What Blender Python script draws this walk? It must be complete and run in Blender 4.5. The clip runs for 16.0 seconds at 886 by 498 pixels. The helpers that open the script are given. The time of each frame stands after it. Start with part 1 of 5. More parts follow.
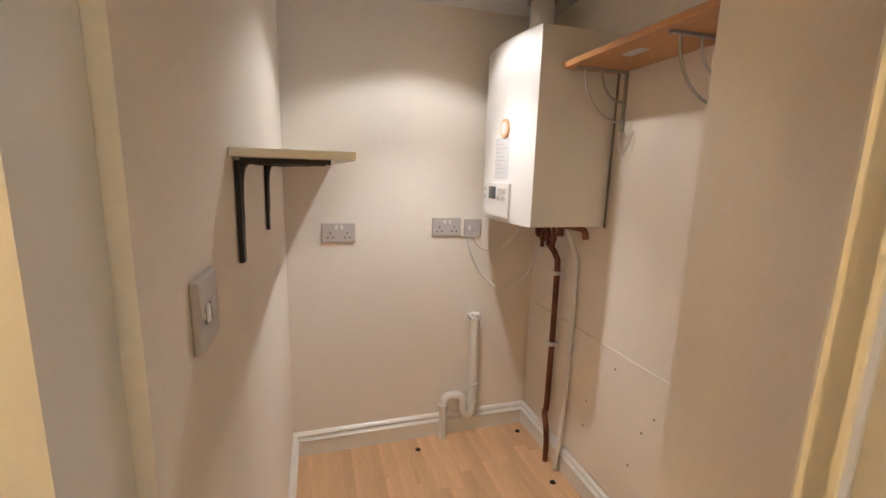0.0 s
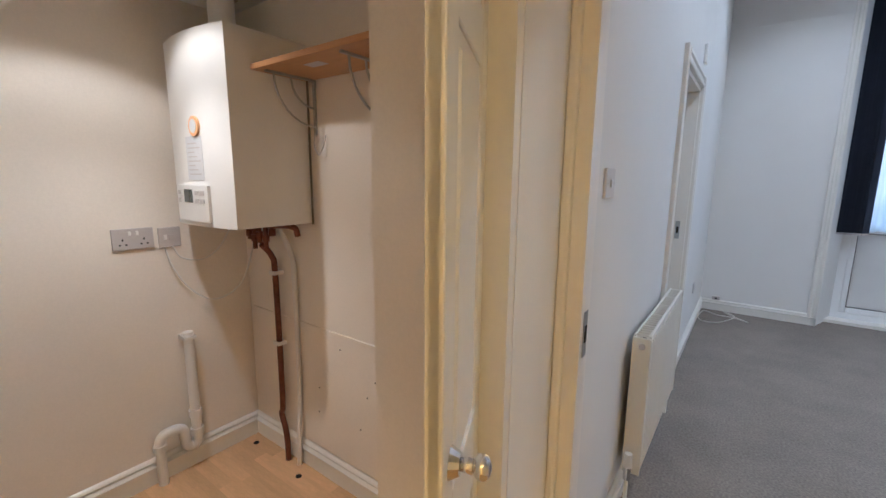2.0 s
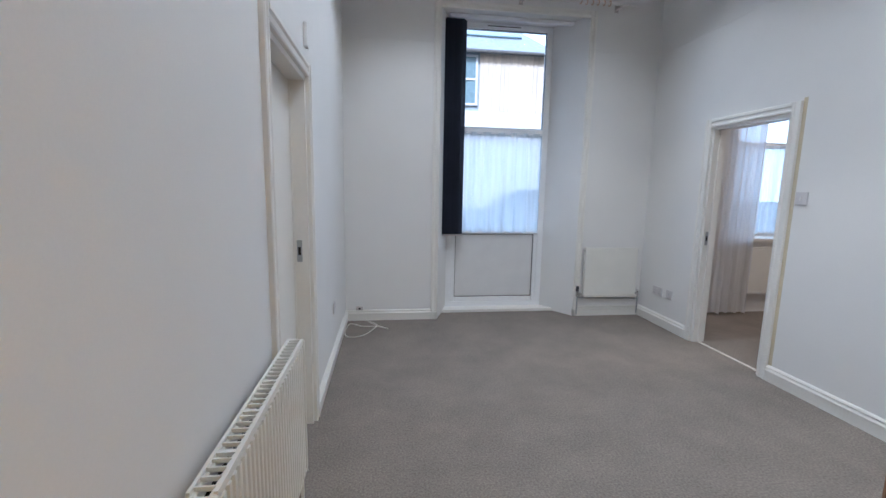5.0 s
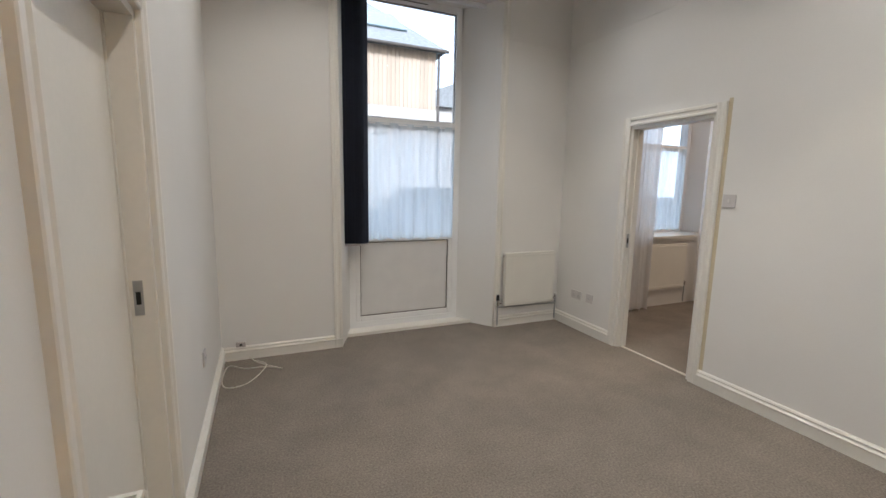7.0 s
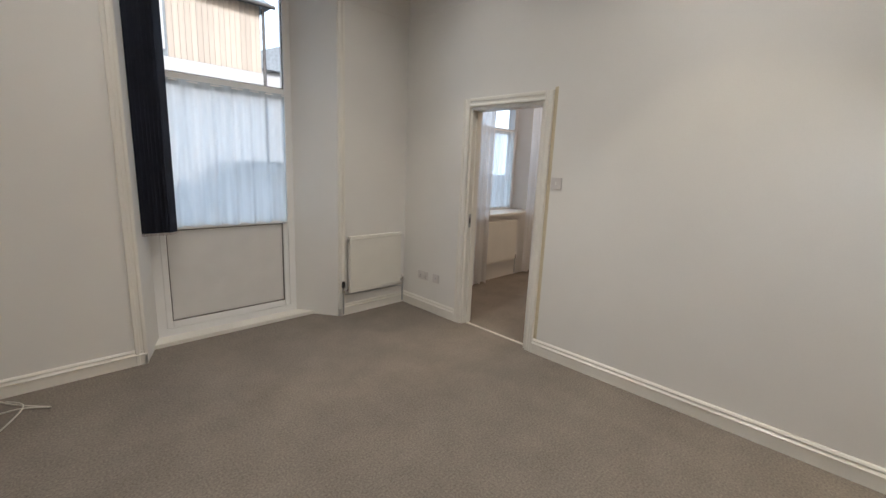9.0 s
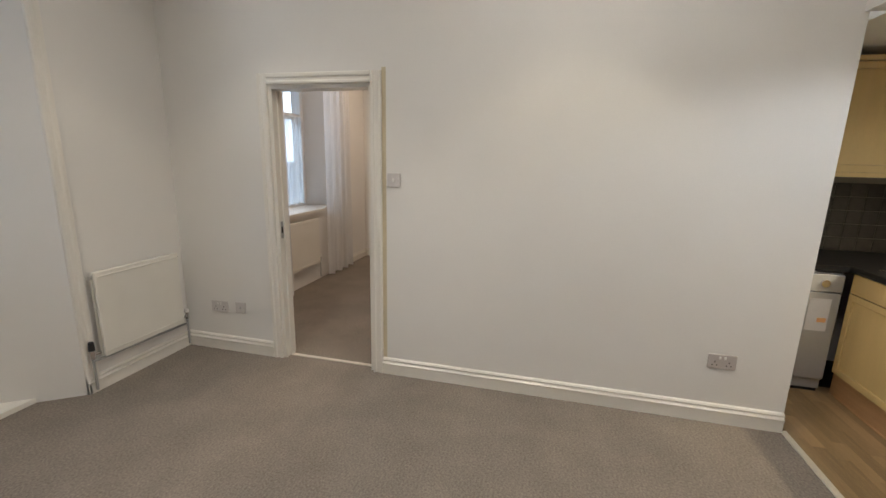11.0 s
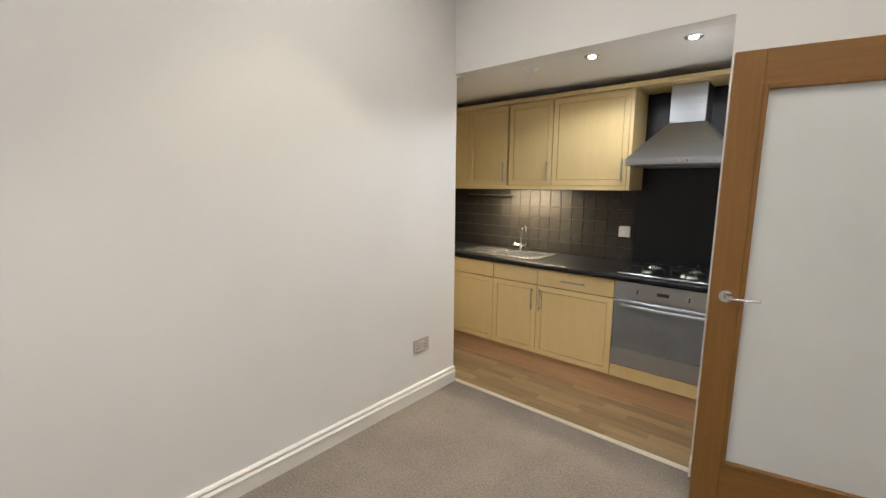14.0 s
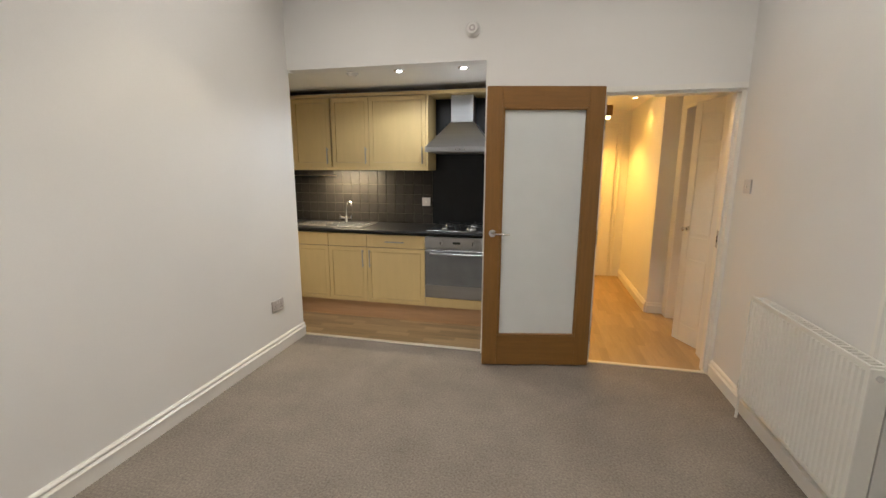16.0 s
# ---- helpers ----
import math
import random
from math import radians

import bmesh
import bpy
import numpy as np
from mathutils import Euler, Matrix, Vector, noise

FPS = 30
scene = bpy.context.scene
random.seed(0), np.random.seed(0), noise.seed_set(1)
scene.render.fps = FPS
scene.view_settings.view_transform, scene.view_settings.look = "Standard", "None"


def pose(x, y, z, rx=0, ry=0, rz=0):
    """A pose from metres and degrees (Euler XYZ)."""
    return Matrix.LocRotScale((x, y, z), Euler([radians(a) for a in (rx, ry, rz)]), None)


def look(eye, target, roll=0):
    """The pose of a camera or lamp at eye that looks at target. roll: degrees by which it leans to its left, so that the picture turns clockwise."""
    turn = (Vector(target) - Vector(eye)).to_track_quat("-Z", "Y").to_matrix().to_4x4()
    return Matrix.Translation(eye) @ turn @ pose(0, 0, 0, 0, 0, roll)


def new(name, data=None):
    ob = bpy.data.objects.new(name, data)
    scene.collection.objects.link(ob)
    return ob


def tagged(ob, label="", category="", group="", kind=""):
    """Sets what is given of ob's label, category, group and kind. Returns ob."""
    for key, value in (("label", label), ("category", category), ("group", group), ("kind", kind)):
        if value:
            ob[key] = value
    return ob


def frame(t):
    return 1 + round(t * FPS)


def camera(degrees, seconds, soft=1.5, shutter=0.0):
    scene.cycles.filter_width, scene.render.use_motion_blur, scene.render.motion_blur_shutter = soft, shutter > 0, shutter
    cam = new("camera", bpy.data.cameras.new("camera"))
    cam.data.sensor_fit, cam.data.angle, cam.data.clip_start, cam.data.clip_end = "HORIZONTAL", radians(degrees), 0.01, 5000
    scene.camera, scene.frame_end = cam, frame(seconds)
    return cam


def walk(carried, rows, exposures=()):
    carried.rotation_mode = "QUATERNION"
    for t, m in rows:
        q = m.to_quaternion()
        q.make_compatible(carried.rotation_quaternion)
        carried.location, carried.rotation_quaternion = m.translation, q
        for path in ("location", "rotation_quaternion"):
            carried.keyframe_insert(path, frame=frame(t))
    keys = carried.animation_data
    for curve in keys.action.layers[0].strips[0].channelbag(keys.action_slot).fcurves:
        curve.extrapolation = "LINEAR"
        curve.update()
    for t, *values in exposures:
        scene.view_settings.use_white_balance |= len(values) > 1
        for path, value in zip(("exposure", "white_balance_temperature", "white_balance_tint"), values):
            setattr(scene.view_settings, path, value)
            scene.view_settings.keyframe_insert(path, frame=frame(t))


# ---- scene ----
cam = camera(93.2, 16.0)
PATH = [
    (0, (-0.056, 0.874, 1.357), (-1.939, 1.446, 0.997), 1.6),
    (0.5, (-0.047, 0.87, 1.356), (-1.883, 1.577, 0.999), 1.5),
    (1, (-0.028, 0.851, 1.362), (-1.746, 1.813, 1.012), 1.2),
    (1.5, (0.006, 0.83, 1.356), (-1.48, 2.127, 1.022), 0.7),
    (2, (0.045, 0.859, 1.358), (-1.122, 2.448, 1.021), 0.5),
    (2.5, (0.085, 0.895, 1.367), (-0.735, 2.688, 1.032), 0.4),
    (3, (0.117, 0.965, 1.369), (-0.393, 2.871, 1.04), 0.2),
    (3.5, (0.136, 1.132, 1.375), (-0.121, 3.089, 1.056), 0.4),
    (4, (0.144, 1.316, 1.374), (0.095, 3.292, 1.068), 0.6),
    (6.5, (0.065, 2.321, 1.397), (0.698, 4.2, 1.132), 1.2),
    (7, (0.046, 2.433, 1.41), (0.828, 4.25, 1.115), 1.1),
    (7.5, (0.045, 2.476, 1.423), (1.001, 4.201, 1.092), 1.3),
    (8, (0.06, 2.493, 1.431), (1.181, 4.109, 1.068), 1.6),
    (10.5, (0.343, 3.135, 1.454), (2.127, 3.946, 1.053), 1.9),
    (11, (0.384, 3.324, 1.485), (2.284, 3.791, 1.068), 1.3),
    (11.5, (0.51, 3.504, 1.456), (2.472, 3.612, 1.084), 1.7),
    (12, (0.58, 3.685, 1.446), (2.527, 3.389, 1.1), 1.5),
    (12.5, (0.66, 3.9, 1.449), (2.521, 3.249, 1.111), 1.0),
    (13, (0.828, 4.053, 1.447), (2.586, 3.153, 1.13), 0.9),
    (13.5, (0.966, 4.136, 1.461), (2.55, 2.949, 1.171), 0.9),
    (14, (1.047, 4.261, 1.451), (2.337, 2.761, 1.156), 0.5),
    (14.5, (1.044, 4.444, 1.449), (2.005, 2.717, 1.139), 0.5),
    (15, (0.964, 4.656, 1.43), (1.671, 2.815, 1.094), 0.7),
    (15.5, (0.934, 4.889, 1.447), (1.486, 3.001, 1.084), 0.3),
    (16, (0.954, 5.093, 1.438), (1.391, 3.177, 1.068), 0.2),
]
walk(cam, [(t, look(e, g, r)) for t, e, g, r in PATH],
     exposures=[(0, 0.04, 4700, 10), (0.9, 0.02, 4700, 10), (1.5, -0.06, 4400, 10), (2.5, -0.36, 4650, 10), (3.5, -0.36, 4450, 10), (4.2, -0.22, 4480, 10), (6.4, -0.35, 5500, 10), (8.2, -0.46, 5800, 10), (10.5, -0.56, 5800, 10), (11.5, -0.2, 6050, 10), (12.5, -0.05, 5950, 10), (13.5, 0.12, 5800, 10), (14.5, -0.18, 5850, 10), (16, -0.22, 5900, 10)])

# ---- world and lights ----
world = bpy.data.worlds.new("sky")
scene.world = world
world.use_nodes = True
wn = world.node_tree
sky = wn.nodes.new("ShaderNodeTexSky")
sky.sky_type, sky.sun_disc = "NISHITA", False
sky.sun_elevation, sky.sun_rotation = radians(35), radians(200)
sky.air_density, sky.dust_density = 1.0, 4.0
wn.links.new(sky.outputs[0], wn.nodes["Background"].inputs[0])
wn.nodes["Background"].inputs[1].default_value = 0.15


def lamp(name, kind, m, watts, colour, **more):
    d = bpy.data.lights.new(name, kind)
    d.energy, d.color = watts, colour
    ob = new(name, d)
    ob.matrix_world = m
    for k, v in more.items():
        if k == "cone":
            d.spot_size = radians(v)
        elif k == "blend":
            d.spot_blend = v
        elif k == "radius":
            d.shadow_soft_size = v
        elif k == "angle":
            d.angle = radians(v)
        elif k == "size":
            d.shape, d.size, d.size_y = "RECTANGLE", v[0], v[1]
    return ob


WARM, SOFT, COOL = (1.0, 0.78, 0.53), (1.0, 0.89, 0.74), (1.0, 0.97, 0.92)
lamp("sun", "SUN", look((-6, 0, 12), (0, 16, 0)), 5.0, (1, 0.98, 0.96), angle=12)
LIVING_SPOTS = [(2.05, 3.2), (2.05, 5.0), (0.5, 3.3), (0.5, 5.0)]
for sx, sy in LIVING_SPOTS:
    lamp("living_downlight", "SPOT", pose(sx, sy, 3.37), 70 if sy < 4 else 38 if sx > 1 else 62, SOFT, cone=150 if sy < 4 else 134, blend=0.75, radius=0.05)
    if sx > 1:
        lamp("living_downlight_core", "SPOT", pose(sx, sy, 3.365), 55 if sy < 4 else 36, (1.0, 0.84, 0.60), cone=74, blend=0.3, radius=0.03)
for sx, sy in [(2.08, 1.74), (1.56, 1.74)]:
    lamp("kitchen_spot", "SPOT", pose(sx, sy, 2.17), 18, COOL, cone=166, blend=0.4, radius=0.04)
lamp("under_cabinet_lamp", "AREA", pose(2.90, 1.02, 1.433), 27, (1, 0.78, 0.46), size=(0.5, 0.04))
# only the first spot is seen; the deep and near ones are added fill
HALL_SPOTS_FILLS = [(0.0, 0.05, 12, (1.0, 0.49, 0.075), 116), (0.5, -0.40, 130, (1.0, 0.49, 0.075), 122), (0.78, 0.95, 13, (1.0, 0.77, 0.38), 150)]
for sx, sy, watts, tint, wide in HALL_SPOTS_FILLS:
    lamp("hall_spot_and_fill", "SPOT", pose(sx, sy, 2.18), watts, tint, cone=wide, blend=0.5, radius=0.04)
lamp("hall_lamp_bulb", "POINT", pose(0.35, 0.5, 1.925), 6, (1.0, 0.56, 0.17), radius=0.03)
lamp("utility_spot", "SPOT", pose(-1.50, 1.29, 2.05), 16, WARM, cone=126, blend=0.3, radius=0.022)
lamp("utility_spot_core", "SPOT", pose(-1.50, 1.29, 2.045), 42, WARM, cone=84, blend=0.7, radius=0.022)
# unseen fill lamps without fittings, added to brighten and warm the bedroom
for sx, sy in [(4.6, 4.3), (5.4, 5.0)]:
    lamp("bedroom_fill", "SPOT", pose(sx, sy, 3.3), 82, (1.0, 0.73, 0.49), cone=140, blend=0.6, radius=0.05)


# ---- materials ----
def mat(name, colour, rough=0.5, metal=0.0, vary=0.06, scale=6.0, bump=0.1, grain=120.0, spec=0.5, trans=0.0, alpha=1.0, rand=0.0, stretch=(1, 1, 1), emit=0.0, coarse=0.6, tight=0.25, detail=4):
    m = bpy.data.materials.new(name)
    m.use_nodes = True
    nt = m.node_tree
    N, L = nt.nodes, nt.links
    b = N["Principled BSDF"]
    b.inputs["Roughness"].default_value = rough
    b.inputs["Metallic"].default_value = metal
    b.inputs["Specular IOR Level"].default_value = spec
    b.inputs["Transmission Weight"].default_value = trans
    b.inputs["Alpha"].default_value = alpha
    tc = N.new("ShaderNodeTexCoord")
    mp = N.new("ShaderNodeMapping")
    mp.inputs["Scale"].default_value = stretch
    L.new(tc.outputs["Object"], mp.inputs[0])
    n1 = N.new("ShaderNodeTexNoise")
    n1.inputs["Scale"].default_value, n1.inputs["Detail"].default_value = scale, detail
    n2 = N.new("ShaderNodeTexNoise")
    n2.inputs["Scale"].default_value, n2.inputs["Detail"].default_value = grain, 3
    n1.inputs["Roughness"].default_value = 0.5 + 0.03 * (detail - 4)
    L.new(mp.outputs[0], n1.inputs[0])
    L.new(mp.outputs[0], n2.inputs[0])
    mix = N.new("ShaderNodeMath")
    mix.operation = "MULTIPLY_ADD"
    mix.inputs[1].default_value = coarse
    L.new(n1.outputs[0], mix.inputs[0])
    half = N.new("ShaderNodeMath")
    half.operation = "MULTIPLY"
    half.inputs[1].default_value = 1 - coarse
    L.new(n2.outputs[0], half.inputs[0])
    L.new(half.outputs[0], mix.inputs[2])
    src = mix
    if rand:
        oi = N.new("ShaderNodeObjectInfo")
        ad = N.new("ShaderNodeMath")
        ad.operation = "MULTIPLY_ADD"
        ad.inputs[1].default_value = rand
        L.new(oi.outputs["Random"], ad.inputs[0])
        sub = N.new("ShaderNodeMath")
        sub.operation = "SUBTRACT"
        sub.inputs[1].default_value = rand / 2
        L.new(mix.outputs[0], sub.inputs[0])
        L.new(sub.outputs[0], ad.inputs[2])
        src = ad
    ramp = N.new("ShaderNodeValToRGB")
    e = ramp.color_ramp.elements
    e[0].position, e[1].position = 0.5 - tight, 0.5 + tight
    e[0].color = (*[max(0, c * (1 - 2 * vary)) for c in colour], 1)
    e[1].color = (*[min(1, c * (1 + 2 * vary)) for c in colour], 1)
    L.new(src.outputs[0], ramp.inputs[0])
    L.new(ramp.outputs[0], b.inputs["Base Color"])
    if bump:
        bp = N.new("ShaderNodeBump")
        bp.inputs["Strength"].default_value, bp.inputs["Distance"].default_value = bump, 0.004
        L.new(mix.outputs[0], bp.inputs["Height"])
        L.new(bp.outputs[0], b.inputs["Normal"])
    if emit:
        b.inputs["Emission Color"].default_value = (*colour, 1)
        b.inputs["Emission Strength"].default_value = emit
    return m


WALL = mat("wall_paint", (0.76, 0.745, 0.72), 0.75, vary=0.015, scale=2.5, bump=0.12, grain=160, spec=0.25)
CREAMSTRIP = mat("cream_strip", (0.60, 0.53, 0.38), 0.7, vary=0.06, scale=5, bump=0.1)
UWALL = mat("utility_wall_paint", (0.80, 0.735, 0.65), 0.7, vary=0.03, scale=2.0, bump=0.15, grain=120, spec=0.25)
CEIL = mat("ceiling_paint", (0.8, 0.79, 0.76), 0.85, vary=0.01, bump=0.08, spec=0.2)
GLOSS = mat("white_gloss", (0.78, 0.755, 0.70), 0.28, vary=0.02, scale=4, bump=0.03, grain=60)
CARPET = mat("carpet", (0.24, 0.208, 0.178), 0.97, vary=0.17, scale=2.6, bump=0.9, grain=95, spec=0.05, coarse=0.36, tight=0.19, detail=9)
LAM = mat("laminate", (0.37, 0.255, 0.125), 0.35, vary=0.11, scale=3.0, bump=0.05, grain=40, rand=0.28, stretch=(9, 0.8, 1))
# copies of the laminate, darkened and lightened to carry each room's light level
LAM_DIM = mat("laminate_kitchen_dim", (0.31, 0.212, 0.108), 0.35, vary=0.16, scale=3.0, bump=0.05, grain=40, rand=0.4, stretch=(9, 0.8, 1))
LAM_LIT = mat("laminate_utility_lit", (0.66, 0.42, 0.215), 0.35, vary=0.12, scale=3.0, bump=0.05, grain=40, rand=0.25, stretch=(9, 0.8, 1))
BEECH = mat("beech_front", (0.62, 0.47, 0.22), 0.36, vary=0.035, scale=3, bump=0.03, grain=60, stretch=(5, 5, 0.9))
PLINTH = mat("plinth_wood", (0.50, 0.31, 0.165), 0.4, vary=0.07, scale=4, bump=0.04, grain=50, stretch=(0.8, 12, 12))
OAK = mat("oak_stain", (0.225, 0.108, 0.025), 0.42, vary=0.10, scale=5, bump=0.08, grain=40, stretch=(12, 12, 0.8))
OAKH = mat("oak_stain_rail", (0.225, 0.108, 0.025), 0.42, vary=0.10, scale=5, bump=0.08, grain=40, stretch=(0.8, 12, 12))
SHELFW = mat("shelf_wood", (0.50, 0.26, 0.10), 0.4, vary=0.06, scale=4, bump=0.04, grain=40, stretch=(1, 9, 9))
SINKM = mat("bright_steel", (0.74, 0.74, 0.74), 0.25, metal=1.0, vary=0.03, bump=0.02)
WORKTOP = mat("black_worktop", (0.010, 0.010, 0.011), 0.38, spec=0.2, vary=0.3, scale=30, bump=0.06, grain=300)
# pale blue-grey base colour stands in for sky reflected in the glass
SKYGLASS = mat("sky_tinted_glass", (0.22, 0.30, 0.33), 0.15, vary=0.1, bump=0)
TILE = mat("slate_tile", (0.024, 0.021, 0.018), 0.45, spec=0.22, vary=0.2, scale=12, bump=0.25, grain=60, rand=0.2)
GROUT = mat("grout", (0.15, 0.135, 0.11), 0.9)
SPLASH = mat("black_splashback", (0.006, 0.007, 0.008), 0.3, spec=0.25, vary=0.2)
STEEL = mat("brushed_steel", (0.40, 0.41, 0.42), 0.3, metal=1.0, vary=0.05, scale=5, bump=0.04, grain=200, stretch=(0.3, 1, 12))
CHROME = mat("chrome", (0.75, 0.75, 0.76), 0.12, metal=1.0, vary=0.02, bump=0)
SILVER = mat("silver_paint", (0.42, 0.43, 0.44), 0.4, metal=0.4, vary=0.04)
OVENGLASS = mat("oven_glass", (0.15, 0.155, 0.16), 0.15, vary=0.1, bump=0)
BLACK = mat("black_metal", (0.012, 0.012, 0.013), 0.45, vary=0.1)
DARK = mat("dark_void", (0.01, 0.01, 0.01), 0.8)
PLASTIC = mat("white_plastic", (0.74, 0.72, 0.69), 0.35, vary=0.015, bump=0.02)
GREYPL = mat("grey_plastic", (0.50, 0.46, 0.44), 0.4, vary=0.03, bump=0.02)
PLATE = mat("grey_white_plate", (0.60, 0.57, 0.56), 0.35, vary=0.02, bump=0.02)
UPVC = mat("white_upvc", (0.82, 0.82, 0.82), 0.3, vary=0.01, bump=0.02)
PANELM = mat("upvc_panel", (0.70, 0.69, 0.68), 0.5, vary=0.03, bump=0.3, grain=250)
RADM = mat("radiator_enamel", (0.76, 0.74, 0.68), 0.32, vary=0.02, bump=0.03)
BOILERM = mat("boiler_enamel", (0.80, 0.78, 0.75), 0.28, vary=0.015, bump=0.02)
COPPER = mat("aged_copper", (0.16, 0.06, 0.035), 0.45, metal=0.7, vary=0.35, scale=20)
GREYPIPE = mat("grey_pipe", (0.16, 0.15, 0.14), 0.5, vary=0.2)
BLINDM = mat("navy_blind_fabric", (0.010, 0.012, 0.026), 0.9, vary=0.2, grain=500, bump=0.2)
ORANGE = mat("orange_print", (0.80, 0.44, 0.20), 0.6, vary=0.05)
PAPER = mat("paper_label", (0.62, 0.62, 0.63), 0.7, vary=0.05)
LCD = mat("lcd", (0.05, 0.06, 0.06), 0.2)
BRASS = mat("threshold_metal", (0.72, 0.68, 0.60), 0.35, metal=0.3, vary=0.1)
CABLE = mat("cable", (0.66, 0.62, 0.55), 0.5)
LAMPGLOW = mat("lamp_glow", (1.0, 0.95, 0.88), 0.5, emit=9.0, bump=0)
WARMGLOW = mat("warm_lamp_glow", (1.0, 0.78, 0.42), 0.5, emit=9.0, bump=0)
CLAD = mat("larch_cladding", (0.74, 0.63, 0.51), 0.8, vary=0.07, scale=3, bump=0.1, rand=0.35, stretch=(6, 6, 0.5))
RENDERW = mat("white_render", (0.72, 0.71, 0.69), 0.9, vary=0.03, bump=0.2)
SLATE = mat("grey_slate", (0.40, 0.44, 0.47), 0.7, vary=0.15, scale=8)
TARMAC = mat("tarmac", (0.06, 0.06, 0.062), 0.9, vary=0.15, scale=8, bump=0.4)
GREYCAR = mat("car_paint", (0.26, 0.28, 0.31), 0.25, vary=0.05)


def sheer(name, colour, see):
    m = bpy.data.materials.new(name)
    m.use_nodes = True
    N, L = m.node_tree.nodes, m.node_tree.links
    N.remove(N["Principled BSDF"])
    d, tl, tr = N.new("ShaderNodeBsdfDiffuse"), N.new("ShaderNodeBsdfTranslucent"), N.new("ShaderNodeBsdfTransparent")
    d.inputs[0].default_value = (*colour, 1)
    tl.inputs[0].default_value = (*colour, 1)
    a, b = N.new("ShaderNodeMixShader"), N.new("ShaderNodeMixShader")
    wv = N.new("ShaderNodeTexNoise")
    wv.inputs["Scale"].default_value = 9
    tc, mp = N.new("ShaderNodeTexCoord"), N.new("ShaderNodeMapping")
    mp.inputs["Scale"].default_value = (1.6, 1.6, 0.06)
    L.new(tc.outputs["Object"], mp.inputs[0])
    L.new(mp.outputs[0], wv.inputs[0])
    ma = N.new("ShaderNodeMapRange")
    ma.inputs[3].default_value, ma.inputs[4].default_value = see - 0.26, see + 0.26
    L.new(wv.outputs[0], ma.inputs[0])
    a.inputs[0].default_value = 0.6
    L.new(d.outputs[0], a.inputs[1])
    L.new(tl.outputs[0], a.inputs[2])
    L.new(ma.outputs[0], b.inputs[0])
    L.new(a.outputs[0], b.inputs[1])
    L.new(tr.outputs[0], b.inputs[2])
    L.new(b.outputs[0], N["Material Output"].inputs[0])
    return m


NET = sheer("net_curtain", (0.84, 0.92, 0.98), 0.30)
VOILE = sheer("voile_curtain", (0.85, 0.85, 0.86), 0.15)


def glass(name, rough, tint=(1, 1, 1)):
    m = bpy.data.materials.new(name)
    m.use_nodes = True
    b = m.node_tree.nodes["Principled BSDF"]
    b.inputs["Base Color"].default_value = (*tint, 1)
    b.inputs["Roughness"].default_value = rough
    b.inputs["Transmission Weight"].default_value = 1.0
    b.inputs["IOR"].default_value = 1.1 if rough < 0.1 else 1.45
    return m


GLASS = glass("clear_glass", 0.0)
FROST = mat("frosted_glass", (0.76, 0.78, 0.77), 0.25, vary=0.02, bump=0.05, grain=200, trans=0.12)


# ---- mesh helpers ----
def box(bm, x0, x1, y0, y1, z0, z1, bevel=0.0, seg=1):
    r = bmesh.ops.create_cube(bm, size=1.0, matrix=Matrix.LocRotScale(((x0 + x1) / 2, (y0 + y1) / 2, (z0 + z1) / 2), None, (abs(x1 - x0), abs(y1 - y0), abs(z1 - z0))))
    if bevel:
        es = list({e for v in r["verts"] for e in v.link_edges})
        bmesh.ops.bevel(bm, geom=es, offset=bevel, segments=seg, affect="EDGES", profile=0.5)
    return bm


def B(x0, x1, y0, y1, z0, z1, bevel=0.0, seg=1):
    return box(bmesh.new(), x0, x1, y0, y1, z0, z1, bevel, seg)


def cyl(bm, p, q, r, r2=None, n=14):
    p, q = Vector(p), Vector(q)
    d = q - p
    m = Matrix.Translation((p + q) / 2) @ d.to_track_quat("Z", "Y").to_matrix().to_4x4()
    bmesh.ops.create_cone(bm, cap_ends=True, segments=n, radius1=r, radius2=r if r2 is None else r2, depth=d.length, matrix=m)
    return bm


def C(p, q, r, r2=None, n=14):
    return cyl(bmesh.new(), p, q, r, r2, n)


def tube(pts, r, n=8, smooth=6):
    """A swept round tube along a smoothed line."""
    P = [Vector(p) for p in pts]
    out = []
    if smooth and len(P) > 2:
        ext = [P[0] * 2 - P[1]] + P + [P[-1] * 2 - P[-2]]
        for i in range(1, len(ext) - 2):
            a, b, c, d = ext[i - 1:i + 3]
            for k in range(smooth):
                u = k / smooth
                out.append(0.5 * (2 * b + (c - a) * u + (2 * a - 5 * b + 4 * c - d) * u * u + (3 * b - a - 3 * c + d) * u ** 3))
        out.append(P[-1])
    else:
        out = P
    bm = bmesh.new()
    rings = []
    side = None
    for i, p in enumerate(out):
        t = (out[min(i + 1, len(out) - 1)] - out[max(i - 1, 0)]).normalized()
        if side is None:
            side = t.orthogonal().normalized()
        side = (side - t * side.dot(t)).normalized()
        up = t.cross(side)
        rings.append([bm.verts.new(p + r * (math.cos(2 * math.pi * k / n) * side + math.sin(2 * math.pi * k / n) * up)) for k in range(n)])
    for a, b in zip(rings, rings[1:]):
        for k in range(n):
            bm.faces.new((a[k], a[(k + 1) % n], b[(k + 1) % n], b[k]))
    bm.faces.new(rings[0][::-1])
    bm.faces.new(rings[-1])
    return bm


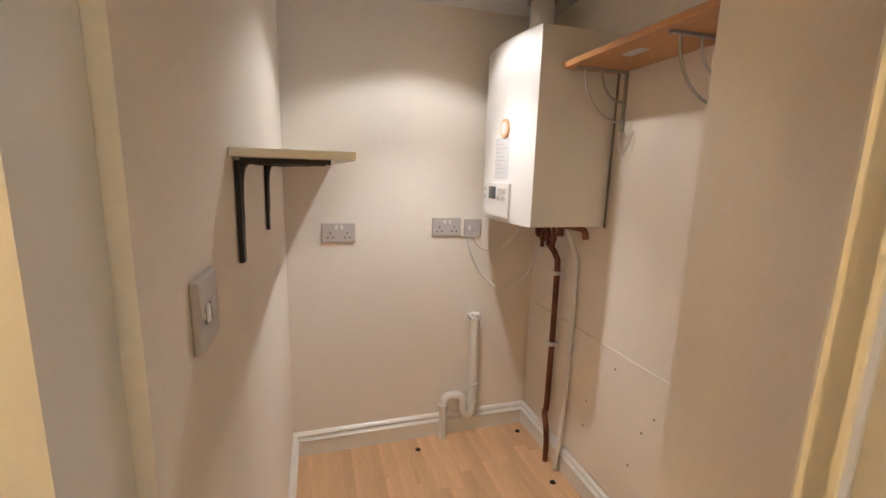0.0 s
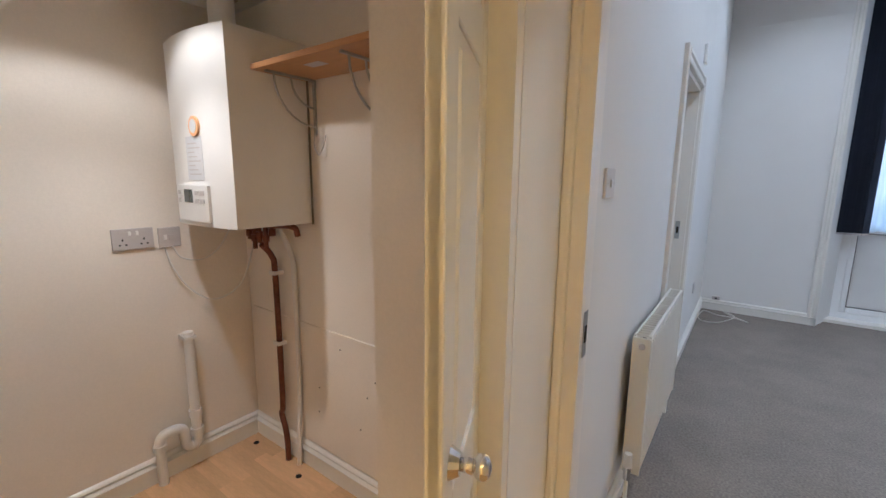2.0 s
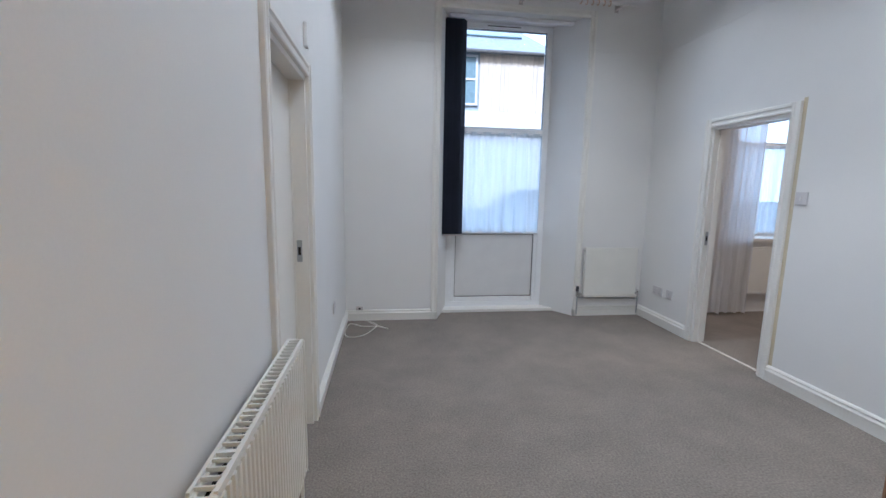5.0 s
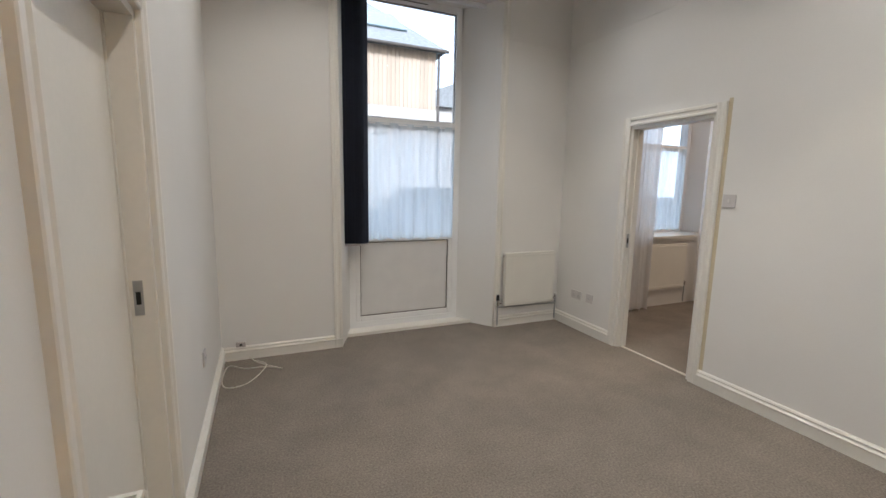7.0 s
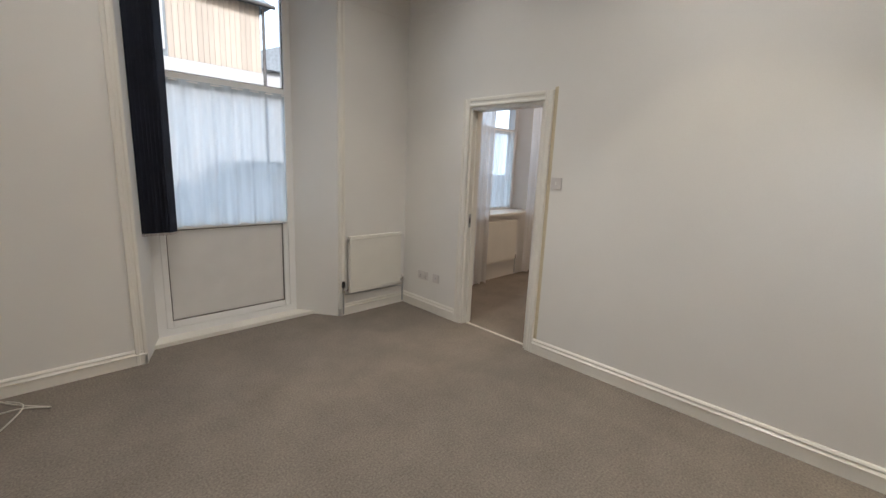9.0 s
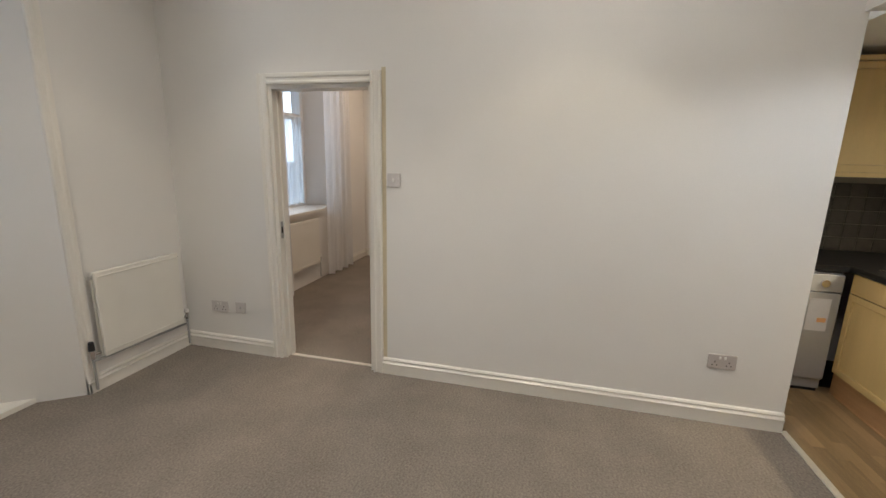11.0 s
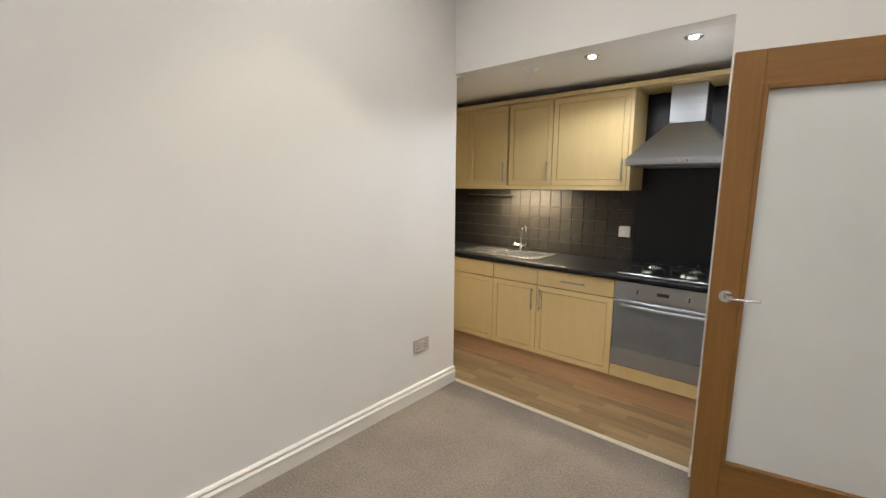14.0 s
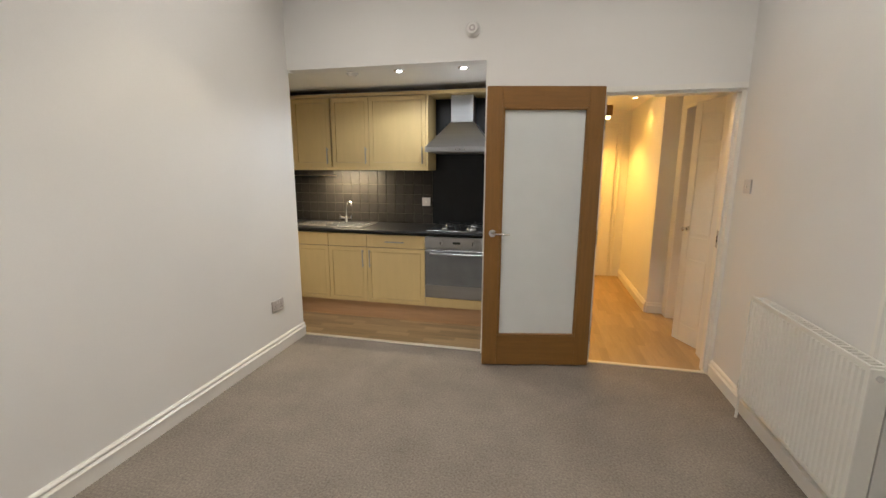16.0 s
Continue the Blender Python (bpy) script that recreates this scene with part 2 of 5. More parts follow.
def prism(profile, length, m):
    """An outline in x-z, drawn out along y, laid by the pose m."""
    bm = bmesh.new()
    a = [bm.verts.new((x, 0, z)) for x, z in profile]
    b = [bm.verts.new((x, length, z)) for x, z in profile]
    n = len(profile)
    for i in range(n):
        bm.faces.new((a[i], a[(i + 1) % n], b[(i + 1) % n], b[i]))
    bm.faces.new(a[::-1])
    bm.faces.new(b)
    bmesh.ops.recalc_face_normals(bm, faces=bm.faces)
    bm.transform(m)
    return bm


def mesh_of(name, bm, material, smooth=False):
    me = bpy.data.meshes.new(name)
    bmesh.ops.recalc_face_normals(bm, faces=bm.faces)
    bm.to_mesh(me)
    bm.free()
    me.materials.append(material)
    if smooth:
        for p in me.polygons:
            p.use_smooth = True
    return me


def thing(name, loc, label, category, group="", turn=0.0):
    ob = new(name)
    ob.empty_display_size = 0.1
    ob.matrix_world = pose(*loc, 0, 0, turn)
    return tagged(ob, label, category, group)


def origin(ob):
    m = ob.matrix_basis.copy()
    while ob.parent:
        ob = ob.parent
        m = ob.matrix_basis @ m
    return m


def part(name, bm, material, parent, label="", smooth=False, local=False):
    """One mesh under a thing or a part; bm is in the world's metres, or in the thing's own where local."""
    if not local:
        bm.transform(origin(parent).inverted())
    ob = new(name, mesh_of(name, bm, material, smooth))
    ob.parent = parent
    return tagged(ob, label) if label else ob


def single(name, bm, material, label, category, group="", kind="", smooth=False):
    return tagged(new(name, mesh_of(name, bm, material, smooth)), label, category, group, kind)


def structure(name, bm, material, label, category):
    return single(name, bm, material, label, category, kind="structure")


def boxes(*rows):
    bm = bmesh.new()
    for r in rows:
        box(bm, *r)
    return bm


SKIRT = [(a, b * 0.78) for a, b in [(0, 0), (0.020, 0), (0.020, 0.086), (0.025, 0.090), (0.025, 0.098), (0.020, 0.103), (0.011, 0.112), (0.010, 0.117), (0.017, 0.119), (0.018, 0.126), (0.012, 0.136), (0.005, 0.142), (0, 0.142)]]
ARCH = [(0, 0), (0.016, 0), (0.020, 0.006), (0.020, 0.018), (0.014, 0.024), (0.014, 0.040), (0.022, 0.048), (0.022, 0.066), (0.018, 0.07), (0, 0.07)]


TALL = [(a, b * 1.06) for a, b in SKIRT]


def skirting(x0, y0, x1, y1, side, z=0.0, profile=SKIRT):
    """Along a wall from one point to the other; side 1: it stands out to the right of the way."""
    d = Vector((x1 - x0, y1 - y0, 0))
    a = math.atan2(d.y, d.x) - math.pi / 2
    m = Matrix.Translation((x0, y0, z)) @ Matrix.Rotation(a, 4, "Z") @ Matrix.Diagonal((side, 1, 1, 1))
    return structure("baseboard", prism(profile, d.length, m), GLOSS, "white gloss moulded skirting board along the wall", "skirting board")


def architrave(name, axis, wall, a0, a1, top, out, z0=0.0, sides=(-1, 1), material=None, label="white gloss moulded door architrave"):
    """A moulded frame round an opening from a0 to a1 on the wall plane; axis: the way along the wall; out: which way it stands out."""
    bm = bmesh.new()
    for s, a in ((-1, a0), (1, a1)):
        if s not in sides:
            continue
        # columns: profile depth -> out, profile z -> away from the opening
        c = prism(ARCH, top + 0.07 - z0, Matrix.Identity(4))
        if axis == "y":
            m = Matrix(((out, 0, 0, wall), (0, 0, s, a), (0, 1, 0, z0), (0, 0, 0, 1)))
        else:
            m = Matrix(((0, 0, s, a), (out, 0, 0, wall), (0, 1, 0, z0), (0, 0, 0, 1)))
        c.transform(m)
        me = bpy.data.meshes.new("t")
        c.to_mesh(me)
        c.free()
        bm.from_mesh(me)
        bpy.data.meshes.remove(me)
    c = prism(ARCH, a1 - a0 - 0.002, Matrix.Identity(4))
    if axis == "y":
        m = Matrix(((out, 0, 0, wall), (0, 1, 0, a0 + 0.001), (0, 0, 1, top), (0, 0, 0, 1)))
    else:
        m = Matrix(((0, 1, 0, a0 + 0.001), (out, 0, 0, wall), (0, 0, 1, top), (0, 0, 0, 1)))
    c.transform(m)
    me = bpy.data.meshes.new("t")
    c.to_mesh(me)
    c.free()
    bm.from_mesh(me)
    bpy.data.meshes.remove(me)
    return structure(name, bm, material or GLOSS, label, "door frame")


# ---- structure ----
LX, RX, EY, WY = -0.30, 2.94, 1.95, 6.02      # living room: side walls, entry wall, window wall
TOP = 3.4
# pd: door in the side wall; bd: bedroom doorway; hd: hall doorway
PD0, PD1, BD0, BD1, DH = 3.37, 4.115, 4.435, 5.17, 1.94
HD0, HD1, KH = -0.297, 0.565, 2.205
structure("wall_west", boxes((LX - 0.12, LX, EY, PD0, 0, TOP), (LX - 0.12, LX, PD1, WY + 0.4, 0, TOP), (LX - 0.12, LX, PD0, PD1, DH, TOP)), WALL, "off-white painted plaster side wall", "wall")
structure("wall_east", boxes((RX, RX + 0.12, EY - 0.02, BD0, 0, TOP), (RX, RX + 0.12, BD1, WY, 0, TOP), (RX, RX + 0.12, BD0, BD1, DH, TOP)), WALL, "off-white painted plaster partition wall with a doorway", "wall")
structure("wall_south", boxes((LX - 0.12, HD0, EY - 0.11, EY, 0, TOP), (HD1, 1.36, EY - 0.11, EY, 0, TOP), (HD0, HD1, EY - 0.11, EY, DH + 0.02, TOP), (1.36, RX, EY - 0.11, EY, KH, TOP)), WALL, "off-white painted wall with kitchen and hall openings", "wall")


def slab(quad, z0, z1):
    bm = bmesh.new()
    a = [bm.verts.new((x, y, z0)) for x, y in quad]
    b = [bm.verts.new((x, y, z1)) for x, y in quad]
    n = len(quad)
    for i in range(n):
        bm.faces.new((a[i], a[(i + 1) % n], b[(i + 1) % n], b[i]))
    bm.faces.new(a[::-1])
    bm.faces.new(b)
    return bm


def add(bm, other):
    me = bpy.data.meshes.new("t")
    other.to_mesh(me)
    other.free()
    bm.from_mesh(me)
    bpy.data.meshes.remove(me)
    return bm


WO0, WO1, WI0, WI1, WTOP = 0.645, 2.15, 0.775, 1.90, 3.11    # window opening: outer edges in the room, frame edges
BW0, BW1, BSILL, BTOP = 4.15, 5.25, 0.87, 2.95              # bedroom window
nw = bmesh.new()
for q, z0, z1 in (([(LX - 0.12, WY), (WO0, WY), (WI0, WY + 0.34), (WI0, WY + 0.5), (LX - 0.12, WY + 0.5)], 0, TOP),
                  ([(WO1, WY), (BW0 - 0.2, WY), (BW0, WY + 0.34), (BW0, WY + 0.5), (WI1, WY + 0.5), (WI1, WY + 0.34)], 0, TOP),
                  ([(BW1 + 0.2, WY), (6.45, WY), (6.45, WY + 0.5), (BW1, WY + 0.5), (BW1, WY + 0.34)], 0, TOP),
                  ([(WO0, WY), (WO1, WY), (WI1, WY + 0.34), (WI1, WY + 0.5), (WI0, WY + 0.5), (WI0, WY + 0.34)], WTOP, TOP),
                  ([(BW0 - 0.2, WY), (BW1 + 0.2, WY), (BW1, WY + 0.34), (BW1, WY + 0.5), (BW0, WY + 0.5), (BW0, WY + 0.34)], BTOP, TOP),
                  ([(BW0 - 0.2, WY), (BW1 + 0.2, WY), (BW1, WY + 0.34), (BW1, WY + 0.5), (BW0, WY + 0.5), (BW0, WY + 0.34)], 0, BSILL - 0.03)):
    add(nw, slab(q, z0, z1))
structure("wall_north", nw, WALL, "off-white painted thick outer wall with splayed window reveals", "wall")
structure("ceiling_living", boxes((LX - 0.12, 6.45, EY - 0.11, WY + 0.5, TOP, TOP + 0.1)), CEIL, "white painted ceiling", "ceiling")
# bedroom
structure("wall_bedroom", boxes((6.3, 6.42, 1.9, WY, 0, TOP), (RX + 1.3, 6.3, 1.9, 2.0, 0, TOP), (RX + 1.2, RX + 1.3, 1.9, 3.2, 0, TOP), (RX + 0.12, RX + 1.2, 3.1, 3.2, 0, TOP)), WALL, "cream painted bedroom walls", "wall")
structure("floor_carpet", boxes((LX - 0.12, 6.42, EY - 0.03, WY + 0.5, -0.05, 0.0)), CARPET, "grey-beige cut pile carpet", "carpet floor")
# kitchen
KC = 2.21
KX0, KX1, KB = 1.36, 4.10, 0.86
structure("wall_kitchen", boxes((KX0 - 0.1, KX0, KB, EY - 0.11, 0, KC), (KX0 - 0.1, KX1 + 0.1, KB - 0.1, KB, 0, KC), (KX1, KX1 + 0.1, KB, EY + 0.1, 0, KC), (RX + 0.12, KX1, EY - 0.02, EY + 0.1, 0, KC)), WALL, "painted kitchen recess walls", "wall")
structure("ceiling_kitchen", boxes((KX0 - 0.1, KX1 + 0.1, KB - 0.1, EY - 0.112, KC, KC + 0.08)), CEIL, "low white kitchen ceiling", "ceiling")
# hall and utility cupboard
HT, UT = 2.21, 2.08
UX0, UY0, UY1 = -1.98, 0.74, 1.95
HW = LX - 0.005
structure("wall_hall_side", boxes((-0.32, -0.17, -0.95, 0.58, 0, HT)), WALL, "painted hall side wall", "wall")
structure("wall_hall_cupboard", boxes((-0.42, -0.32, 0.48, 0.70, 0, HT), (-0.42, -0.32, 1.60, EY - 0.11, 0, HT), (-0.42, -0.32, 0.70, 1.60, 2.02, HT)), WALL, "painted hall wall with the cupboard opening", "wall")
structure("wall_hall_far", boxes((1.16, 1.26, -0.95, EY - 0.11, 0, HT)), WALL, "painted hall wall behind the kitchen", "wall")
structure("wall_hall_end", boxes((-0.32, 1.26, -1.05, -0.95, 0, HT)), WALL, "painted end wall of the hall", "wall")
structure("ceiling_hall", boxes((-0.42, 1.26, -1.05, EY - 0.112, HT, HT + 0.08)), CEIL, "white hall ceiling", "ceiling")
for side, r in (("back", (UX0 - 0.1, UX0, UY0 - 0.1, UY1 + 0.1)), ("south", (UX0, -0.42, UY0 - 0.1, UY0)), ("north", (UX0, LX - 0.12, UY1, UY1 + 0.1)), ("pillar", (-0.74, -0.42, 1.62, UY1))):
    structure("wall_utility_" + side, boxes((*r, 0, UT)), UWALL, "cream painted utility cupboard wall", "wall")
structure("ceiling_utility", boxes((UX0 - 0.1, -0.42, UY0 - 0.1, UY1 + 0.1, UT, UT + 0.06)), CEIL, "low white utility ceiling", "ceiling")
structure("floor_base", boxes((UX0 - 0.1, KX1 + 0.1, -1.05, EY - 0.03, -0.06, -0.012)), DARK, "sub-floor under the laminate", "floor")

# ---- doors, frames, skirting ----
architrave("trim_side_door", "y", LX, PD0, PD1, DH, 1)
architrave("trim_bedroom_door", "y", RX, BD0, BD1, DH, -1)
structure("trim_hall_door", boxes((HD0, HD1, EY, EY + 0.014, DH + 0.014, DH + 0.05)), GLOSS, "narrow white gloss door head trim", "door frame")
architrave("trim_hall_door_back", "x", EY - 0.11, HD0, HD1, DH + 0.02, -1)


def lining(name, bm, label):
    return structure(name, bm, GLOSS, label, "door lining")


lining("lining_side_door", boxes((LX - 0.118, LX - 0.002, PD0, PD0 + 0.025, 0, DH), (LX - 0.118, LX - 0.002, PD1 - 0.025, PD1, 0, DH), (LX - 0.118, LX - 0.002, PD0 + 0.025, PD1 - 0.025, DH - 0.025, DH), (LX - 0.118, LX - 0.075, PD1 - 0.04, PD1 - 0.025, 0, DH - 0.025)), "white gloss door lining with a stop")
lining("lining_bedroom_door", boxes((RX + 0.002, RX + 0.118, BD0, BD0 + 0.025, 0, DH), (RX + 0.002, RX + 0.118, BD1 - 0.025, BD1, 0, DH), (RX + 0.002, RX + 0.118, BD0 + 0.025, BD1 - 0.025, DH - 0.025, DH), (RX + 0.05, RX + 0.09, BD1 - 0.037, BD1 - 0.025, 0, DH - 0.025), (RX + 0.05, RX + 0.09, BD0 + 0.025, BD0 + 0.037, 0, DH - 0.025)), "white gloss doorway lining with a stop")
lining("lining_hall_door", boxes((HD0, HD0 + 0.025, EY - 0.108, EY - 0.002, 0, DH + 0.02), (HD1 - 0.025, HD1, EY - 0.108, EY - 0.002, 0, DH + 0.02), (HD0 + 0.025, HD1 - 0.025, EY - 0.108, EY - 0.002, DH - 0.005, DH + 0.02), (HD0 + 0.025, HD0 + 0.037, EY - 0.108, EY - 0.05, 0, DH - 0.005), (HD1 - 0.037, HD1 - 0.025, EY - 0.108, EY - 0.05, 0, DH - 0.005)), "cream gloss door lining with a stop")
lining("lining_utility_door", boxes((-0.418, -0.322, 0.70, 0.725, 0, 2.02), (-0.418, -0.322, 1.575, 1.60, 0, 2.02), (-0.418, -0.322, 0.725, 1.575, 1.995, 2.02)), "cream gloss cupboard door lining")
skirting(LX, WY, LX, PD1 + 0.07, -1, 0, TALL)
skirting(LX, PD0 - 0.07, LX, EY + 0.001, -1, 0, TALL)
skirting(RX, WY, RX, BD1 + 0.07, 1, 0, TALL)
skirting(RX, BD0 - 0.07, RX, EY - 0.02, 1, 0, TALL)
# narrow strip, yellower and darker than the wall, along the architrave
structure("trim_cream_edge", boxes((RX - 0.0015, RX, BD0 - 0.097, BD0 - 0.0705, 0.12, DH + 0.09)), CREAMSTRIP, "narrow cream strip on the wall beside the architrave", "wall trim")
skirting(LX, WY, WO0, WY, 1)
skirting(WO1, WY, RX, WY, 1)
skirting(HD1 + 0.07, EY, 1.36, EY, -1)
skirting(UX0, UY0, UX0, UY1, 1, 0, TALL)
skirting(UX0, UY1, -0.74, UY1, 1, 0, TALL)
skirting(UX0, UY0, -0.42, UY0, -1, 0, TALL)
skirting(-0.17, -0.95, -0.17, 0.58, 1)
skirting(-0.17, 0.58, -0.32, 0.58, 1)
skirting(6.3, WY, 6.3, 2.0, 1)
skirting(BW1 + 0.2, WY, 6.3, WY, 1)
skirting(RX + 0.12, BD1 + 0.03, RX + 0.12, WY, 1)
structure("trim_picture_line", boxes((LX, WO0 - 0.07, WY - 0.004, WY, 2.775, TOP), (WO1 + 0.07, RX, WY - 0.004, WY, 2.775, TOP), (RX - 0.004, RX, EY + 2.0, WY - 0.004, 2.78, TOP)), WALL, "faint raised edge of old wall lining", "wall trim")
architrave("trim_window", "x", WY, WO0, WO1, WTOP - 0.02, -1, label="white painted window architrave")


def strike(m, label="steel strike plate on the door lining"):
    s = thing("strike_plate", (0, 0, 0), label, "strike plate")
    part("plate", B(-0.014, 0.014, 0, 0.002, -0.06, 0.06, 0.0008), STEEL, s, local=True)
    part("latch_hole", B(-0.007, 0.007, 0.0021, 0.0034, -0.022, 0.022), DARK, s, local=True)
    s.matrix_world = m
    return s


strike(pose(LX - 0.05, PD1 - 0.026, 1.02, 0, 0, 180))
strike(pose(RX + 0.03, BD1 - 0.026, 0.97, 0, 0, 180))
strike(pose(HD0 + 0.0375, EY - 0.075, 0.975, 0, 0, -90))


def panel_door(name, w, h, panels, label, turn, loc, knob_side, hinges=(), knobz=0.97, both=True, thick=0.036):
    """A moulded white door; local x along the leaf from the hinge, y through its thickness."""
    d = thing(name, (0, 0, 0), label, "door")
    t = thick
    bm = bmesh.new()
    # stiles and rails round the panels, panels sunk and raised in the middle
    box(bm, 0, w, 0.006, t - 0.006, 0, h)
    cols = sorted({(p[0], p[1]) for p in panels})
    edges = [0] + [v for c in cols for v in c] + [w]
    for i in range(0, len(edges), 2):
        box(bm, edges[i], edges[i + 1], 0, t, 0, h, 0.002)
    for c in cols:
        zs = sorted((p[2], p[3]) for p in panels if (p[0], p[1]) == c)
        z = 0
        for a, b in zs + [(h, h)]:
            box(bm, c[0], c[1], 0.0005, t - 0.0005, z, a, 0.002)
            z = b
    part("leaf", bm, GLOSS, d, local=True)
    for x0, x1, z0, z1 in panels:
        part("panel", B(x0 + 0.025, x1 - 0.025, 0.001, t - 0.001, z0 + 0.025, z1 - 0.025, 0.0045), GLOSS, d, local=True)
    for s in (-1, 1) if both else (1,):
        y = t if s > 0 else 0
        k = part("knob", C((knob_side, y + s * 0.014, knobz), (knob_side, y + s * 0.032, knobz), 0.009, 0.012), CHROME, d, "polished chrome door knob", True, True)
        bm = bmesh.new()
        bmesh.ops.create_uvsphere(bm, u_segments=16, v_segments=10, radius=0.018, matrix=Matrix.Translation((knob_side, y + s * 0.044, knobz)) @ Matrix.Diagonal((1, 0.75, 1, 1)))
        part("grip", bm, CHROME, k, smooth=True, local=True)
        part("rose", C((knob_side, y, knobz), (knob_side, y + s * 0.014, knobz), 0.024, 0.016), CHROME, k, local=True)
    for z in hinges:
        part("hinge", boxes((-0.006, 0.004, -0.006, t * 0.8, z - 0.05, z + 0.05)), STEEL, d, "steel butt hinge", local=True)
    d.matrix_world = pose(*loc, 0, 0, turn)
    return d


three = [(0.07, 0.30, 0.15, 0.74), (0.07, 0.30, 0.90, 1.54), (0.07, 0.30, 1.63, 1.87)]
panel_door("cupboard_door", 0.37, 1.97, three, "white narrow moulded three-panel cupboard door standing open", -66, (-0.408, 1.570, 0.008), 0.32, (0.25, 1.73), 0.96, both=False, thick=0.026)
six = [(a, b, c, d) for a, b in ((0.1, 0.34), (0.42, 0.66)) for c, d in ((0.2, 0.82), (0.97, 1.58), (1.67, 1.87))]
panel_door("hall_end_door", 0.76, 1.97, six, "white moulded six-panel door, closed, at the hall's end", 0, (0.0, -0.945, 0.008), 0.70, (0.25, 1.0, 1.73), 1.0)
architrave("trim_hall_end_door", "x", -0.95, -0.005, 0.765, 1.985, 1)
sd = thing("side_room_door", (LX - 0.117, PD0, 0), "plain white flush door, closed in its lining", "door")
part("leaf", B(LX - 0.117, LX - 0.079, PD0 + 0.028, PD1 - 0.042, 0.006, DH - 0.03, 0.002), GLOSS, sd)

# glazed oak door, folded back towards the kitchen
gd = thing("glazed_door", (0, 0, 0), "oak-stained door with one tall frosted pane, open against the wall", "door")
GW, GH, GT = 0.785, 1.975, 0.04
part("stile", B(0, 0.105, 0, GT, 0, GH, 0.003), OAK, gd, local=True)
part("stile", B(GW - 0.105, GW, 0, GT, 0, GH, 0.003), OAK, gd, local=True)
part("top_rail", B(0.105, GW - 0.105, 0.0005, GT - 0.0005, GH - 0.135, GH, 0.002), OAKH, gd, local=True)
part("bottom_rail", B(0.105, GW - 0.105, 0.0005, GT - 0.0005, 0, 0.225, 0.002), OAKH, gd, local=True)
part("pane", B(0.105, GW - 0.105, 0.016, 0.024, 0.225, GH - 0.135), FROST, gd, "frosted white glass pane", local=True)
for r in ((0.105, 0.122, 0.225, GH - 0.135), (GW - 0.122, GW - 0.105, 0.225, GH - 0.135), (0.122, GW - 0.122, 0.225, 0.242), (0.122, GW - 0.122, GH - 0.152, GH - 0.135)):
    part("bead", B(r[0], r[1], 0.004, GT - 0.004 + 0.008, r[2], r[3], 0.004), OAK, gd, local=True)
hz = 0.99
for s, y in ((1, GT), (-1, 0)):
    lv = part("lever", tube([(GW - 0.055, y + s * 0.005, hz), (GW - 0.055, y + s * 0.045, hz), (GW - 0.075, y + s * 0.052, hz), (GW - 0.17, y + s * 0.05, hz)], 0.0065), CHROME, gd, "chrome lever handle", True, True)
    part("rose", C((GW - 0.055, y, hz), (GW - 0.055, y + s * 0.009, hz), 0.026), CHROME, lv, local=True)
gd.matrix_world = pose(0.560, EY + 0.026, 0.012, 0, 0, 12)
for z in (0.22, 0.955, 1.75):
    h = part("hinge", B(-0.0035, -0.0005, 0.002, 0.036, z - 0.055, z + 0.055, 0.0008), STEEL, gd, "steel butt hinge", local=True)
    part("knuckle", C((-0.008, -0.005, z - 0.055), (-0.008, -0.005, z + 0.055), 0.0065), STEEL, h, local=True)
    part("flap", B(HD1 - 0.0285, HD1 - 0.0255, EY - 0.042, EY + 0.014, z - 0.043, z + 0.067, 0.0008), STEEL, h)
    for dz in (-0.038, 0.0, 0.038):
        part("screw", C((-0.0035, 0.014 + 0.3 * abs(dz), z + dz), (-0.0047, 0.014 + 0.3 * abs(dz), z + dz), 0.0042, n=8), GREYPIPE, h, local=True)
        part("screw", C((HD1 - 0.0285, EY - 0.014 - 0.3 * abs(dz), z + dz + 0.012), (HD1 - 0.0297, EY - 0.014 - 0.3 * abs(dz), z + dz + 0.012), 0.0042, n=8), GREYPIPE, h)


# ---- window and back door ----
FY = WY + 0.34
bd = thing("back_door", (1.34, FY, 0), "white uPVC glazed back door with a solid lower panel", "window door")
part("frame", boxes((WI0, WI0 + 0.06, FY, FY + 0.07, 0.03, WTOP), (WI1 - 0.06, WI1, FY, FY + 0.07, 0.03, WTOP), (WI0 + 0.06, WI1 - 0.06, FY, FY + 0.07, WTOP - 0.06, WTOP), (WI0 + 0.06, WI1 - 0.06, FY, FY + 0.07, 0.03, 0.085)), UPVC, bd)
part("transom", B(WI0 + 0.06, WI1 - 0.06, FY + 0.005, FY + 0.065, 1.955, 2.035, 0.006), UPVC, bd)
part("mid_rail", B(WI0 + 0.06, WI1 - 0.06, FY + 0.005, FY + 0.065, 0.87, 0.93, 0.006), UPVC, bd)
for x in (WI0 + 0.06, WI1 - 0.105):
    part("sash_stile", B(x, x + 0.045, FY + 0.004, FY + 0.062, 0.085, 0.87, 0.006), UPVC, bd)
part("sash_rail", B(WI0 + 0.105, WI1 - 0.105, FY + 0.0045, FY + 0.0615, 0.085, 0.14, 0.006), UPVC, bd)
part("lower_panel", B(WI0 + 0.112, WI1 - 0.112, FY + 0.022, FY + 0.05, 0.147, 0.863, 0.003), PANELM, bd, "off-white textured lower panel")
